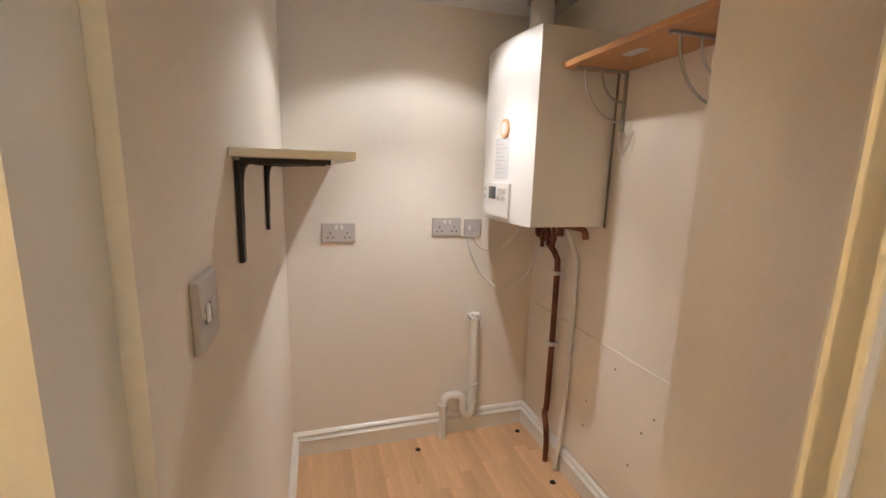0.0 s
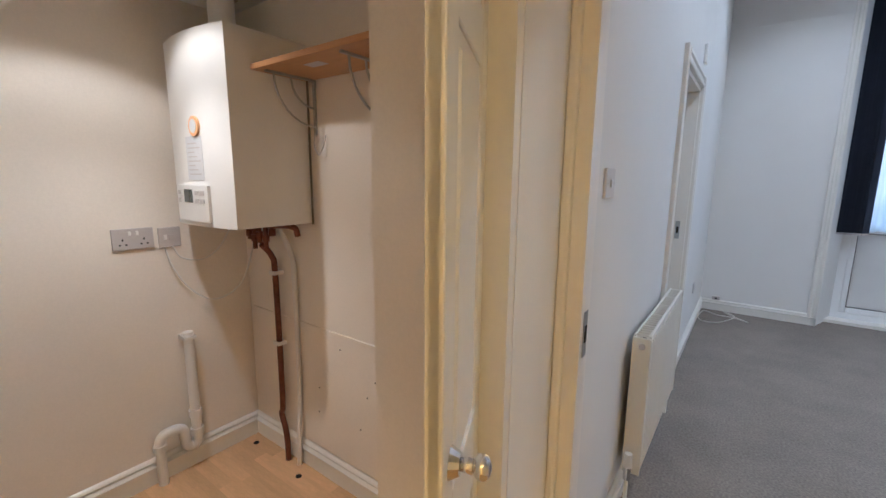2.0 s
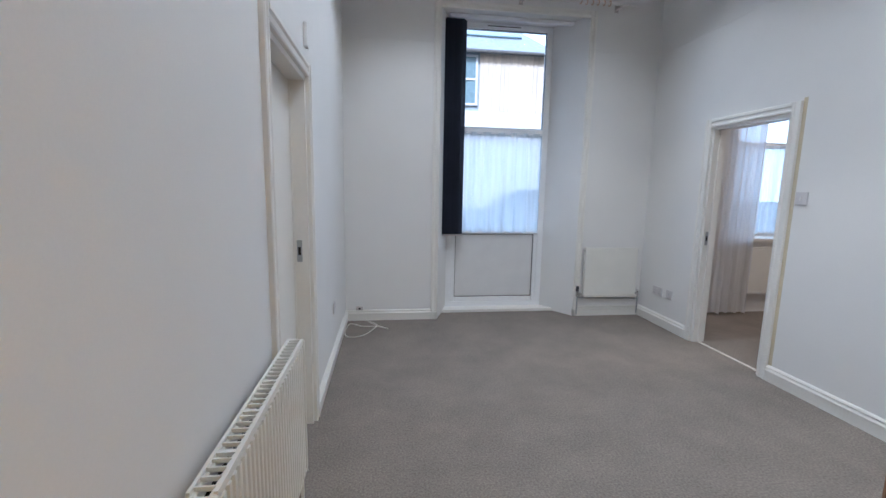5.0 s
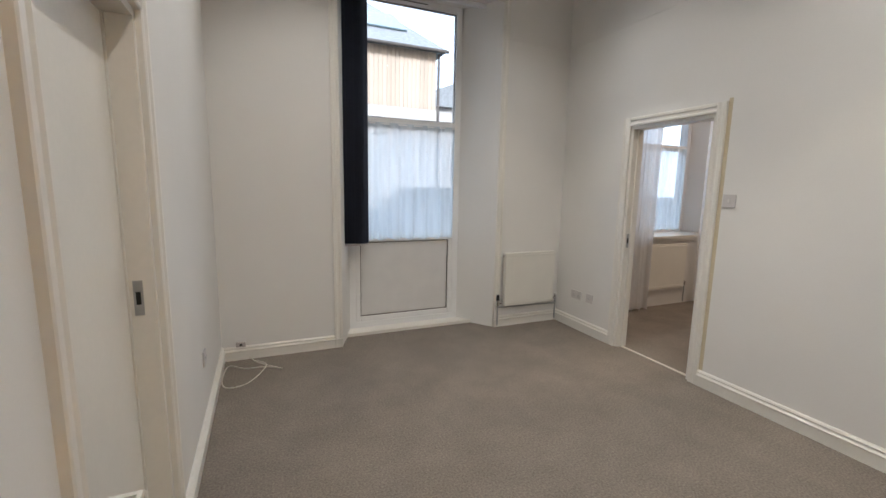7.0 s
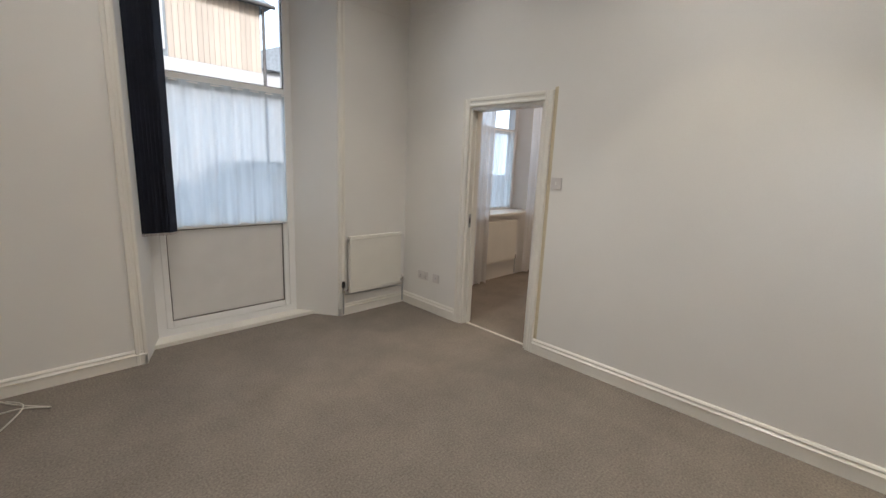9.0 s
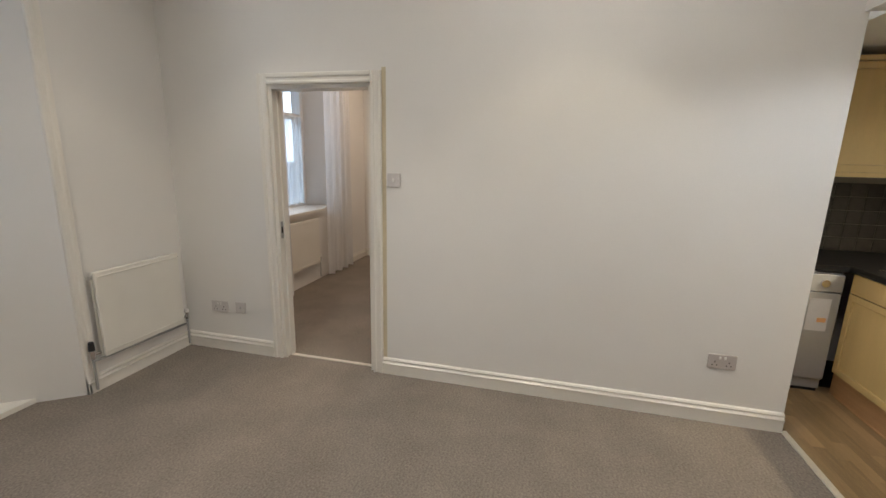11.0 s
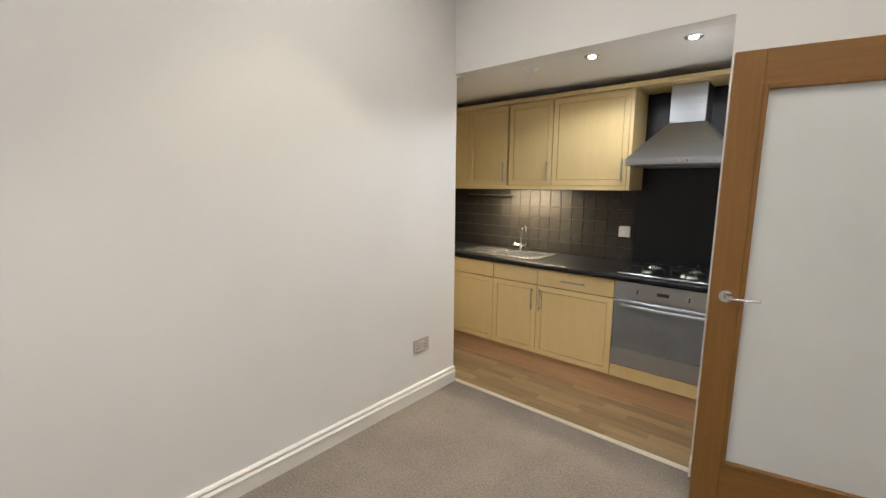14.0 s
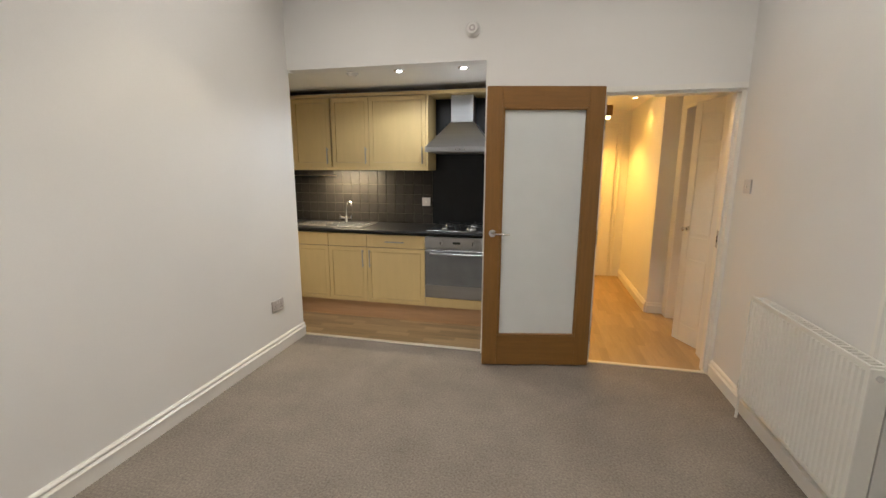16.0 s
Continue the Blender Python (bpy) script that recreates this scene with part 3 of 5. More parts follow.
part("gasket", boxes((WI0 + 0.105, WI0 + 0.111, FY + 0.012, FY + 0.05, 0.14, 0.87), (WI1 - 0.111, WI1 - 0.105, FY + 0.012, FY + 0.05, 0.14, 0.87), (WI0 + 0.111, WI1 - 0.111, FY + 0.012, FY + 0.05, 0.14, 0.146), (WI0 + 0.111, WI1 - 0.111, FY + 0.012, FY + 0.05, 0.864, 0.87)), GREYPIPE, bd, "grey rubber gasket")
for z0, z1 in ((0.93, 1.955), (2.035, WTOP - 0.06)):
    p = part("pane", B(WI0 + 0.06, WI1 - 0.06, FY + 0.03, FY + 0.036, z0, z1), GLASS, bd, "clear glass pane")
    p.visible_shadow = False
    part("glazing_gasket", boxes((WI0 + 0.06, WI0 + 0.067, FY + 0.02, FY + 0.029, z0, z1), (WI1 - 0.067, WI1 - 0.06, FY + 0.02, FY + 0.029, z0, z1), (WI0 + 0.067, WI1 - 0.067, FY + 0.02, FY + 0.029, z0, z0 + 0.007), (WI0 + 0.067, WI1 - 0.067, FY + 0.02, FY + 0.029, z1 - 0.007, z1)), GREYPIPE, bd)
v = part("trickle_vent", B(1.15, 1.55, FY - 0.016, FY, WTOP - 0.048, WTOP - 0.02, 0.004), UPVC, bd, "white slotted trickle vent")
part("slot", B(1.17, 1.53, FY - 0.0175, FY - 0.0162, WTOP - 0.04, WTOP - 0.03), GREYPIPE, v)
structure("door_sill", slab([(WI0 - 0.06, FY - 0.14), (WI1 + 0.11, FY - 0.14), (WI1, FY + 0.06), (WI0, FY + 0.06)], 0.0, 0.03), GLOSS, "white painted door sill", "sill")


def curtain(name, x0, x1, y, z0, z1, folds, depth, material, label, category, seed=0, n=160, flare=0.0):
    rnd = random.Random(seed)
    ph = [rnd.uniform(0, 6.3) for _ in range(4)]
    bm = bmesh.new()
    rows = []
    nz = 14
    for j in range(nz + 1):
        v = j / nz
        z = z0 + (z1 - z0) * v
        row = []
        for i in range(n + 1):
            u = i / n
            f = math.sin(u * folds * 6.283 + ph[0] + 0.8 * math.sin(u * 9 + ph[1])) + 0.35 * math.sin(u * folds * 13 + ph[2] + v)
            x = x0 + (x1 - x0) * u * (1 + flare * (1 - v))
            row.append(bm.verts.new((x, y + depth * f * (1 - 0.35 * v), z + (0.008 * math.sin(u * folds * 6.283) if j == 0 else 0))))
        rows.append(row)
    for a, b in zip(rows, rows[1:]):
        for i in range(n):
            bm.faces.new((a[i], a[i + 1], b[i + 1], b[i]))
    return single(name, bm, material, label, category, smooth=True)


curtain("net_curtain", WI0 + 0.07, WI1 - 0.07, FY - 0.026, 0.895, 1.985, 7, 0.014, NET, "white sheer net curtain over the lower pane", "net curtain", 1)
single("net_curtain_rod", C((WI0 + 0.065, FY - 0.022, 1.975), (WI1 - 0.065, FY - 0.022, 1.975), 0.006), UPVC, "thin white net curtain rod", "curtain rod")
vb = thing("vertical_blind", (0.80, WY + 0.16, WTOP), "navy fabric vertical blind drawn to one side", "blind")
part("headrail", B(WO0 + 0.10, WO1 - 0.10, WY + 0.14, WY + 0.18, WTOP - 0.04, WTOP - 0.004, 0.004), UPVC, vb, "white aluminium headrail")
for k in range(9):
    bm = B(-0.045, 0.045, -0.0008, 0.0008, 0.885, WTOP - 0.05)
    bm.transform(pose(0.715 + 0.023 * k, WY + 0.165, 0, 0, 0, 52 + 3 * math.sin(k * 2.1)))
    sl = part("slat", bm, BLINDM, vb)
    bm = B(-0.045, 0.045, -0.003, 0.003, 0.868, 0.886, 0.001)
    bm.transform(pose(0.715 + 0.023 * k, WY + 0.165, 0, 0, 0, 52 + 3 * math.sin(k * 2.1)))
    part("bottom_weight", bm, GREYPL, sl, "grey chained bottom weight")
cp = thing("curtain_pole", (1.3, WY - 0.09, 3.205), "wooden curtain pole above the window", "curtain pole")
part("pole", C((0.30, WY - 0.09, 3.205), (2.6, WY - 0.09, 3.205), 0.014), PLASTIC, cp)
for x in (0.42, 1.42, 2.42):
    part("bracket", boxes((x - 0.012, x + 0.012, WY - 0.10, WY, 3.18, 3.20), (x - 0.02, x + 0.02, WY - 0.008, WY, 3.16, 3.24)), GREYPL, cp)
for x0, x1 in ((0.45, 0.95), (2.0, 2.4)):
    for k in range(int((x1 - x0) / 0.06)):
        bm = bmesh.new()
        r = tube([(x0 + 0.06 * k, WY - 0.09 + 0.022 * math.cos(a), 3.205 + 0.022 * math.sin(a)) for a in [i * 6.2832 / 10 for i in range(11)]], 0.004, 6, 2)
        part("ring", r, PLINTH, cp)

# bedroom window, seen through the doorway
bw = thing("bedroom_window", (4.7, FY, BSILL), "white uPVC bedroom window", "window")
part("frame", boxes((BW0, BW0 + 0.06, FY, FY + 0.07, BSILL, BTOP), (BW1 - 0.06, BW1, FY, FY + 0.07, BSILL, BTOP), (BW0 + 0.06, BW1 - 0.06, FY, FY + 0.07, BTOP - 0.06, BTOP), (BW0 + 0.06, BW1 - 0.06, FY, FY + 0.07, BSILL, BSILL + 0.06)), UPVC, bw)
part("transom", B(BW0 + 0.06, BW1 - 0.06, FY + 0.004, FY + 0.066, 1.92, 1.99, 0.005), UPVC, bw)
for z0, z1 in ((BSILL + 0.06, 1.92), (1.99, BTOP - 0.06)):
    p = part("pane", B(BW0 + 0.06, BW1 - 0.06, FY + 0.03, FY + 0.036, z0, z1), GLASS, bw)
    p.visible_shadow = False
structure("window_sill", slab([(BW0 - 0.25, WY - 0.05), (5.04, WY - 0.05), (5.04, WY), (BW1 + 0.19, WY + 0.01), (BW1, FY), (BW0, FY), (BW0 - 0.19, WY + 0.01), (BW0 - 0.25, WY)], BSILL - 0.029, BSILL), GLOSS, "white gloss window sill", "sill")
curtain("bedroom_net_curtain", BW0 + 0.07, BW1 - 0.07, FY - 0.022, BSILL + 0.03, 1.95, 9, 0.010, NET, "white sheer net curtain over the lower pane", "net curtain", 4)
curtain("voile_curtain", 4.98, 5.66, WY - 0.10, 0.03, 3.15, 4, 0.017, VOILE, "white voile curtain hanging beside the bedroom window", "curtain", 2)
curtain("voile_curtain", 3.76, 4.2, WY - 0.12, 0.03, 3.15, 4, 0.017, VOILE, "white voile curtain hanging beside the bedroom window", "curtain", 3)
single("bedroom_curtain_pole", C((3.5, WY - 0.10, 3.17), (5.9, WY - 0.10, 3.17), 0.014), PLASTIC, "white bedroom curtain pole", "curtain pole")


# ---- radiators ----
def radiator(name, length, height, depth, label, ribs, double):
    """Local: x along, y out of the wall, z from the radiator's foot."""
    r = thing(name, (0, 0, 0), label, "radiator")
    d = depth
    bm = bmesh.new()
    if ribs:
        n = int(length / 0.033)
        pts = []
        for i in range(n):
            x = 0.02 + (length - 0.04) * i / n
            w = (length - 0.04) / n
            pts += [(x, d - 0.008), (x + 0.28 * w, d - 0.008), (x + 0.42 * w, d), (x + 0.86 * w, d)]
        prof = [(0.0, d - 0.012)] + pts + [(length, d - 0.008), (length, d - 0.02), (0.0, d - 0.02)]
        add(bm, slab(prof, 0.02, height - 0.02))
        box(bm, 0, length, d - 0.02, d - 0.004, 0, 0.02, 0.003)
        box(bm, 0, length, d - 0.02, d - 0.004, height - 0.02, height, 0.003)
    else:
        box(bm, 0, length, d - 0.02, d, 0, height, 0.005)
    fp = part("front_panel", bm, RADM, r, local=True)
    if not ribs:
        for z in (0.03, height - 0.03):
            part("rim", B(0.01, length - 0.01, d - 0.001, d + 0.003, z - 0.006, z + 0.006, 0.002), RADM, fp, local=True)
    part("rear_panel", B(0, length, 0.03, 0.045, 0, height - 0.004, 0.003), RADM, r, local=True)
    if double:
        g = part("top_grille", boxes((0.004, length - 0.004, 0.028, 0.036, height - 0.006, height + 0.006), (0.004, length - 0.004, d - 0.012, d - 0.002, height - 0.006, height + 0.006)), RADM, r, "slotted white top grille", local=True)
        k, x = 0, 0.004
        while x < length - 0.01:
            part("bar", B(x, x + (0.012 if k % 6 == 0 else 0.005), 0.036, d - 0.012, height - 0.006, height + 0.005), RADM, g, local=True)
            x += 0.03
            k += 1
        # near-black colour stands in for the shade seen through the slots
        part("convector_shade", B(0.03, length - 0.03, 0.047, d - 0.022, 0.03, height - 0.03), DARK, r, "radiator core coloured near black for the shade inside", local=True)
        for x in (-0.006, length - 0.004):
            part("side_grille", B(x, x + 0.010, 0.026, d + 0.001, 0.0, height - 0.002, 0.002), RADM, r, local=True)
    for x, s in ((-0.004, -1), (length + 0.004, 1)):
        b = part("bleed_plug", C((x - 0.012 * s, d - 0.03, height - 0.035), (x + 0.010 * s, d - 0.03, height - 0.035), 0.012), CHROME, r, local=True)
        t = part("valve", C((x, d - 0.035, 0.03), (x + s * 0.05, d - 0.035, 0.03), 0.010), CHROME, r, local=True)
        part("valve_body", C((x + s * 0.05, d - 0.035, 0.005), (x + s * 0.05, d - 0.035, 0.06), 0.014), CHROME, t, local=True)
        part("valve_cap", C((x + s * 0.05, d - 0.035, 0.06), (x + s * 0.05, d - 0.035, 0.115 if s > 0 else 0.085), 0.018, 0.014), PLASTIC if double or s < 0 else BLACK, t, local=True)
        part("pipe", C((x + s * 0.05, d - 0.035, 0.005), (x + s * 0.05, d - 0.035, -0.2), 0.0075), RADM if double else SILVER, r, local=True)
    return r


r1 = radiator("double_radiator", 0.87, 0.58, 0.092, "white ribbed double panel radiator with slotted top grille", True, True)
r1.matrix_world = pose(LX, 3.42, 0.178, 0, 0, -90)
r2 = radiator("panel_radiator", 0.60, 0.545, 0.075, "white flat single panel radiator low on the wall", False, False)
r2.matrix_world = pose(2.84, WY, 0.225, 0, 0, 180)
part("tail_pipe", C((-0.05, 0.04, -0.03), (0.65, 0.04, -0.012), 0.0075), SILVER, r2, "silver feed pipe", local=True)
r3 = radiator("panel_radiator", 0.62, 0.55, 0.06, "white flat radiator under the bedroom window sill", False, False)
r3.matrix_world = pose(4.86, WY, 0.225, 0, 0, 180)


# ---- sockets and switches: local y is out of the wall ----
def plate(name, w, kind, m, label, material=None):
    p = thing(name, (0, 0, 0), label, "switch" if kind == "switch" else "socket")
    h = 0.086
    part("faceplate", B(-w / 2, w / 2, 0, 0.010, -h / 2, h / 2, 0.003, 2), material or PLATE, p, local=True)
    for x in (-w / 2 + 0.012, w / 2 - 0.012):
        part("screw", C((x, 0.0098, 0), (x, 0.0112, 0), 0.003, n=8), GREYPL, p, local=True)
    if kind == "switch":
        part("rocker", B(-0.007, 0.007, 0.010, 0.0155, -0.012, 0.012, 0.002), PLASTIC, p, local=True)
    elif kind == "double":
        for c in (-0.037, 0.037):
            part("rocker", B(c * 0.35 - 0.006, c * 0.35 + 0.006, 0.010, 0.014, 0.014, 0.032, 0.002), PLASTIC, p, local=True)
            for dx, dz, a, b in ((0, -0.002, 0.003, 0.004), (-0.011, -0.022, 0.004, 0.003), (0.011, -0.022, 0.004, 0.003)):
                part("pin_hole", B(c + dx - a / 1.2, c + dx + a / 1.2, 0.0101, 0.0112, dz - b, dz + b), DARK, p, local=True)
    elif kind == "aerial":
        part("aerial_hole", C((0, 0.0098, 0), (0, 0.012, 0), 0.007), STEEL, p, local=True)
    elif kind == "spur":
        part("fuse_carrier", B(-0.02, 0.004, 0.010, 0.013, -0.012, 0.012, 0.001), GREYPL, p, local=True)
        part("rocker", B(0.012, 0.026, 0.010, 0.014, -0.01, 0.012, 0.002), PLASTIC, p, local=True)
    p.matrix_world = m
    return p


E_, W_, S_, N_ = -90, 90, 180, 0     # facing +x, -x, -y, +y
plate("light_switch", 0.086, "switch", pose(LX, 2.13, 1.345, 0, 0, E_), "white single rocker light switch on the wall")
plate("light_switch", 0.086, "switch", pose(RX, 4.285, 1.35, 0, 0, W_), "white single rocker light switch beside the doorway")
plate("power_socket", 0.146, "double", pose(RX, 2.285, 0.385, 0, 0, W_), "grey-white double power socket low on the wall", GREYPL)
plate("power_socket", 0.146, "double", pose(RX, 5.70, 0.35, 0, 0, W_), "white double power socket near the corner")
plate("aerial_socket", 0.086, "aerial", pose(RX, 5.515, 0.355, 0, 0, W_), "white aerial socket near the corner")
pb = thing("phone_socket", (-0.16, WY, 0.14), "small grey surface socket on the skirting board", "socket")
part("case", B(-0.195, -0.125, WY - 0.03, WY - 0.001, 0.1115, 0.15, 0.004), GREYPL, pb)
part("port", B(-0.17, -0.15, WY - 0.0315, WY - 0.0302, 0.122, 0.138), DARK, pb)
plate("power_socket", 0.086, "aerial", pose(LX, 5.05, 0.42, 0, 0, E_), "white single socket on the side wall")
plate("light_switch", 0.146, "switch", pose(0.73, EY - 0.11, 1.31, 0, 0, S_), "white wide light switch beside the hall door")
plate("power_socket", 0.146, "double", pose(6.3, 5.55, 0.48, 0, 0, W_), "grey-white double socket on the bedroom wall", GREYPL)
bx = thing("alarm_box", (LX, 4.1, 2.14), "small white sensor box above the side door", "sensor")
part("case", B(LX, LX + 0.02, 4.08, 4.13, 2.08, 2.2, 0.004), PLASTIC, bx)
ca = tube([(-0.10, WY - 0.022, 0.02), (-0.06, WY - 0.10, 0.008), (0.02, WY - 0.20, 0.006), (0.13, WY - 0.31, 0.006), (0.02, WY - 0.245, 0.010), (-0.13, WY - 0.215, 0.006), (-0.24, WY - 0.13, 0.006), (-0.27, WY - 0.25, 0.006), (-0.27, WY - 0.43, 0.006), (-0.22, WY - 0.52, 0.006), (-0.10, WY - 0.48, 0.006), (0.0, WY - 0.30, 0.012), (0.015, WY - 0.19, 0.013), (-0.05, WY - 0.11, 0.016)], 0.0045, 6, 6)
single("aerial_cable", ca, CABLE, "loose coil of cream aerial cable on the carpet", "cable", smooth=True)
sm = thing("smoke_alarm", (1.46, EY, 2.41), "round white smoke alarm on the wall above the kitchen opening", "smoke alarm")
part("base", C((1.46, EY, 2.41), (1.46, EY + 0.012, 2.41), 0.056, n=28), PLASTIC, sm)
part("cover", C((1.46, EY + 0.012, 2.41), (1.46, EY + 0.04, 2.41), 0.052, 0.036, 28), PLASTIC, sm, smooth=False)
part("vent_ring", C((1.46, EY + 0.034, 2.41), (1.46, EY + 0.0415, 2.41), 0.026, 0.022, 20), GREYPL, sm)
part("test_button", C((1.46, EY + 0.04, 2.41), (1.46, EY + 0.045, 2.41), 0.01), PLASTIC, sm)
structure("threshold", boxes((1.36, RX, EY - 0.05, EY - 0.015, 0.0, 0.006), ), BRASS, "thin metal threshold strip between carpet and laminate", "threshold")
structure("threshold_hall", boxes((HD0 + 0.025, HD1 - 0.025, EY - 0.05, EY - 0.015, 0.0, 0.006)), BRASS, "thin metal threshold strip in the hall doorway", "threshold")
structure("threshold_bedroom", boxes((RX + 0.045, RX + 0.075, BD0 + 0.037, BD1 - 0.037, 0.0, 0.005)), BRASS, "thin metal threshold strip in the bedroom doorway", "threshold")


def downlight(x, y, z, glow, label):
    d = thing("downlight", (x, y, z), label, "ceiling light", "recessed downlights")
    bm = bmesh.new()
    n = 24
    rings = [[bm.verts.new((x + r * math.cos(6.2832 * k / n), y + r * math.sin(6.2832 * k / n), z - h)) for k in range(n)] for r, h in ((0.045, 0.0), (0.042, 0.005), (0.032, 0.004), (0.03, -0.0))]
    for a, b in zip(rings, rings[1:]):
        for k in range(n):
            bm.faces.new((a[k], a[(k + 1) % n], b[(k + 1) % n], b[k]))
    part("bezel", bm, CHROME, d, smooth=True)
    part("bulb", C((x, y, z - 0.0005), (x, y, z - 0.009), 0.021, n=20), glow, d, "glowing bulb face")


for x, y in ((2.08, 1.74), (1.56, 1.74)):
    downlight(x, y, KC, LAMPGLOW, "small recessed ceiling spotlight, lit")
# fittings for the two added fill lamps are made up as well
for x, y, *_ in HALL_SPOTS_FILLS:
    downlight(x, y, HT, WARMGLOW, "small warm recessed hall spotlight, lit; first one seen, the others added as fill")
for x, y in LIVING_SPOTS:
    downlight(x, y, TOP, LAMPGLOW, "small recessed living room spotlight, lit")


# ---- kitchen ----
FRY, FLX, WT0, WT1 = 1.42, 3.49, 0.845, 0.885      # fronts of the two runs, worktop


def front(name, parent, x0, x1, z0, z1, y, frame=0.055, drawer=False, axis="y"):
    """A shaker front whose face lies at y, looking to +y; axis x: it lies at x, looking to -x."""
    bm = bmesh.new()
    g = 0.002
    a0, a1, t = x0 + g, x1 - g, 0.018
    if drawer:
        box(bm, a0, a1, y - t, y, z0 + g, z1 - g, 0.002)
    else:
        box(bm, a0, a1, y - t, y, z0 + g, z1 - g)
        bm.faces.ensure_lookup_table()
        f = max(bm.faces, key=lambda q: q.calc_center_median().y)
        for depth, width in ((0.0, frame), (-0.010, 0.0015), (0.0, 0.003), (0.004, 0.002)):
            bmesh.ops.inset_individual(bm, faces=[f], thickness=width)
            bmesh.ops.translate(bm, verts=f.verts, vec=(0, depth, 0))
    if axis == "x":
        bm.transform(Matrix(((0, -1, 0, 0), (1, 0, 0, 0), (0, 0, 1, 0), (0, 0, 0, 1))))
    return part(name, bm, BEECH, parent)


def bar(parent, p, q, out):
    """A steel bar handle with two posts."""
    p, q, out = Vector(p), Vector(q), Vector(out)
    u = (q - p).normalized() * 0.02
    bm = C(p + out, q + out, 0.0055, n=10)
    cyl(bm, p + u, p + u + out, 0.004, n=8)
    cyl(bm, q - u, q - u + out, 0.004, n=8)
    part("handle", bm, STEEL, parent, "brushed steel bar handle")


def base_unit(x0, x1, label, handle, drawer_handle=False):
    u = thing("base_cabinet", ((x0 + x1) / 2, FRY, 0), label, "kitchen cabinet", "kitchen base cabinets")
    part("carcass", B(x0 + 0.001, x1 - 0.001, KB + 0.01, FRY - 0.022, 0.165, 0.68), BEECH, u)
    front("drawer_front", u, x0, x1, 0.715, WT0 - 0.004, FRY, drawer=True)
    d = front("door", u, x0, x1, 0.17, 0.713, FRY)
    if handle:
        x = x0 + 0.035 if handle < 0 else x1 - 0.035
        bar(d, (x, FRY, 0.52), (x, FRY, 0.69), (0, 0.028, 0))
    if drawer_handle:
        c = (x0 + x1) / 2
        bar(u, (c - 0.09, FRY, 0.775), (c + 0.09, FRY, 0.775), (0, 0.028, 0))


base_unit(2.94, 3.485, "beech-effect base cabinet with dummy drawer in the corner", 0)
base_unit(2.54, 2.94, "beech-effect base cabinet with drawer front under the sink", -1)
base_unit(1.965, 2.54, "beech-effect drawer base cabinet beside the oven", 1, True)
single("plinth", B(1.362, 3.53, FRY - 0.06, FRY - 0.042, 0.0, 0.163, 0.001), PLINTH, "pinkish wood-effect kitchen plinth under the cabinets", "plinth")
single("plinth_seal", B(1.362, 3.47, FRY - 0.0415, FRY - 0.035, 0.0, 0.008), PLINTH, "narrow floor bead along the plinth", "trim")
wtb = boxes((1.362, 2.655, KB + 0.006, FRY + 0.012, WT0, WT1), (3.005, KX1 - 0.002, KB + 0.006, FRY + 0.012, WT0, WT1), (2.655, 3.005, KB + 0.006, 0.995, WT0, WT1), (2.655, 3.005, 1.305, FRY + 0.012, WT0, WT1))
box(wtb, FLX - 0.012, KX1 - 0.002, FRY + 0.0125, EY - 0.024, WT0, WT1)
single("worktop", wtb, WORKTOP, "black speckled laminate L-shaped kitchen worktop", "worktop")
part("worktop_edge", C((1.362, FRY + 0.012, (WT0 + WT1) / 2), (FLX - 0.012, FRY + 0.012, (WT0 + WT1) / 2), 0.0195, n=12), WORKTOP, bpy.data.objects["worktop"])
wm = thing("dishwasher", (FLX + 0.3, 1.68, 0), "silver freestanding dishwasher under the worktop", "dishwasher")
part("body", B(FLX + 0.03, KX1 - 0.01, FRY + 0.03, EY - 0.04, 0.02, WT0 - 0.01, 0.005), SILVER, wm)
part("door", B(FLX + 0.004, FLX + 0.03, FRY + 0.032, EY - 0.042, 0.1, 0.70, 0.004), SILVER, wm)
part("control_panel", B(FLX, FLX + 0.03, FRY + 0.032, EY - 0.042, 0.705, WT0 - 0.02, 0.006), SILVER, wm)
part("kick_panel", B(FLX + 0.035, FLX + 0.045, FRY + 0.04, EY - 0.05, 0.0, 0.095), DARK, wm)
part("dial", C((FLX, 1.56, 0.765), (FLX - 0.016, 1.56, 0.765), 0.024), CHROME, wm)
part("energy_label", B(FLX + 0.002, FLX + 0.004, 1.50, 1.62, 0.44, 0.66), PAPER, wm, "printed paper energy label")
part("label_stripe", B(FLX + 0.001, FLX + 0.002, 1.51, 1.56, 0.50, 0.53), ORANGE, wm)

# oven and hob
ov = thing("oven", (1.67, FRY, 0.2), "stainless steel built-in single oven with dark glass door", "oven")
OX0, OX1 = 1.366, 1.962
part("body", B(OX0, OX1, KB + 0.02, FRY - 0.02, 0.262, WT0 - 0.003), SILVER, ov)
part("control_panel", B(OX0, OX1, FRY - 0.02, FRY + 0.004, 0.735, WT0 - 0.004, 0.002), STEEL, ov, "brushed steel control panel")
dr = part("door", B(OX0, OX1, FRY - 0.02, FRY + 0.006, 0.262, 0.716, 0.003), STEEL, ov, "steel oven door")
part("glass", B(OX0 + 0.004, OX1 - 0.004, FRY + 0.0055, FRY + 0.008, 0.385, 0.706), OVENGLASS, dr, "dark reflective oven glass")
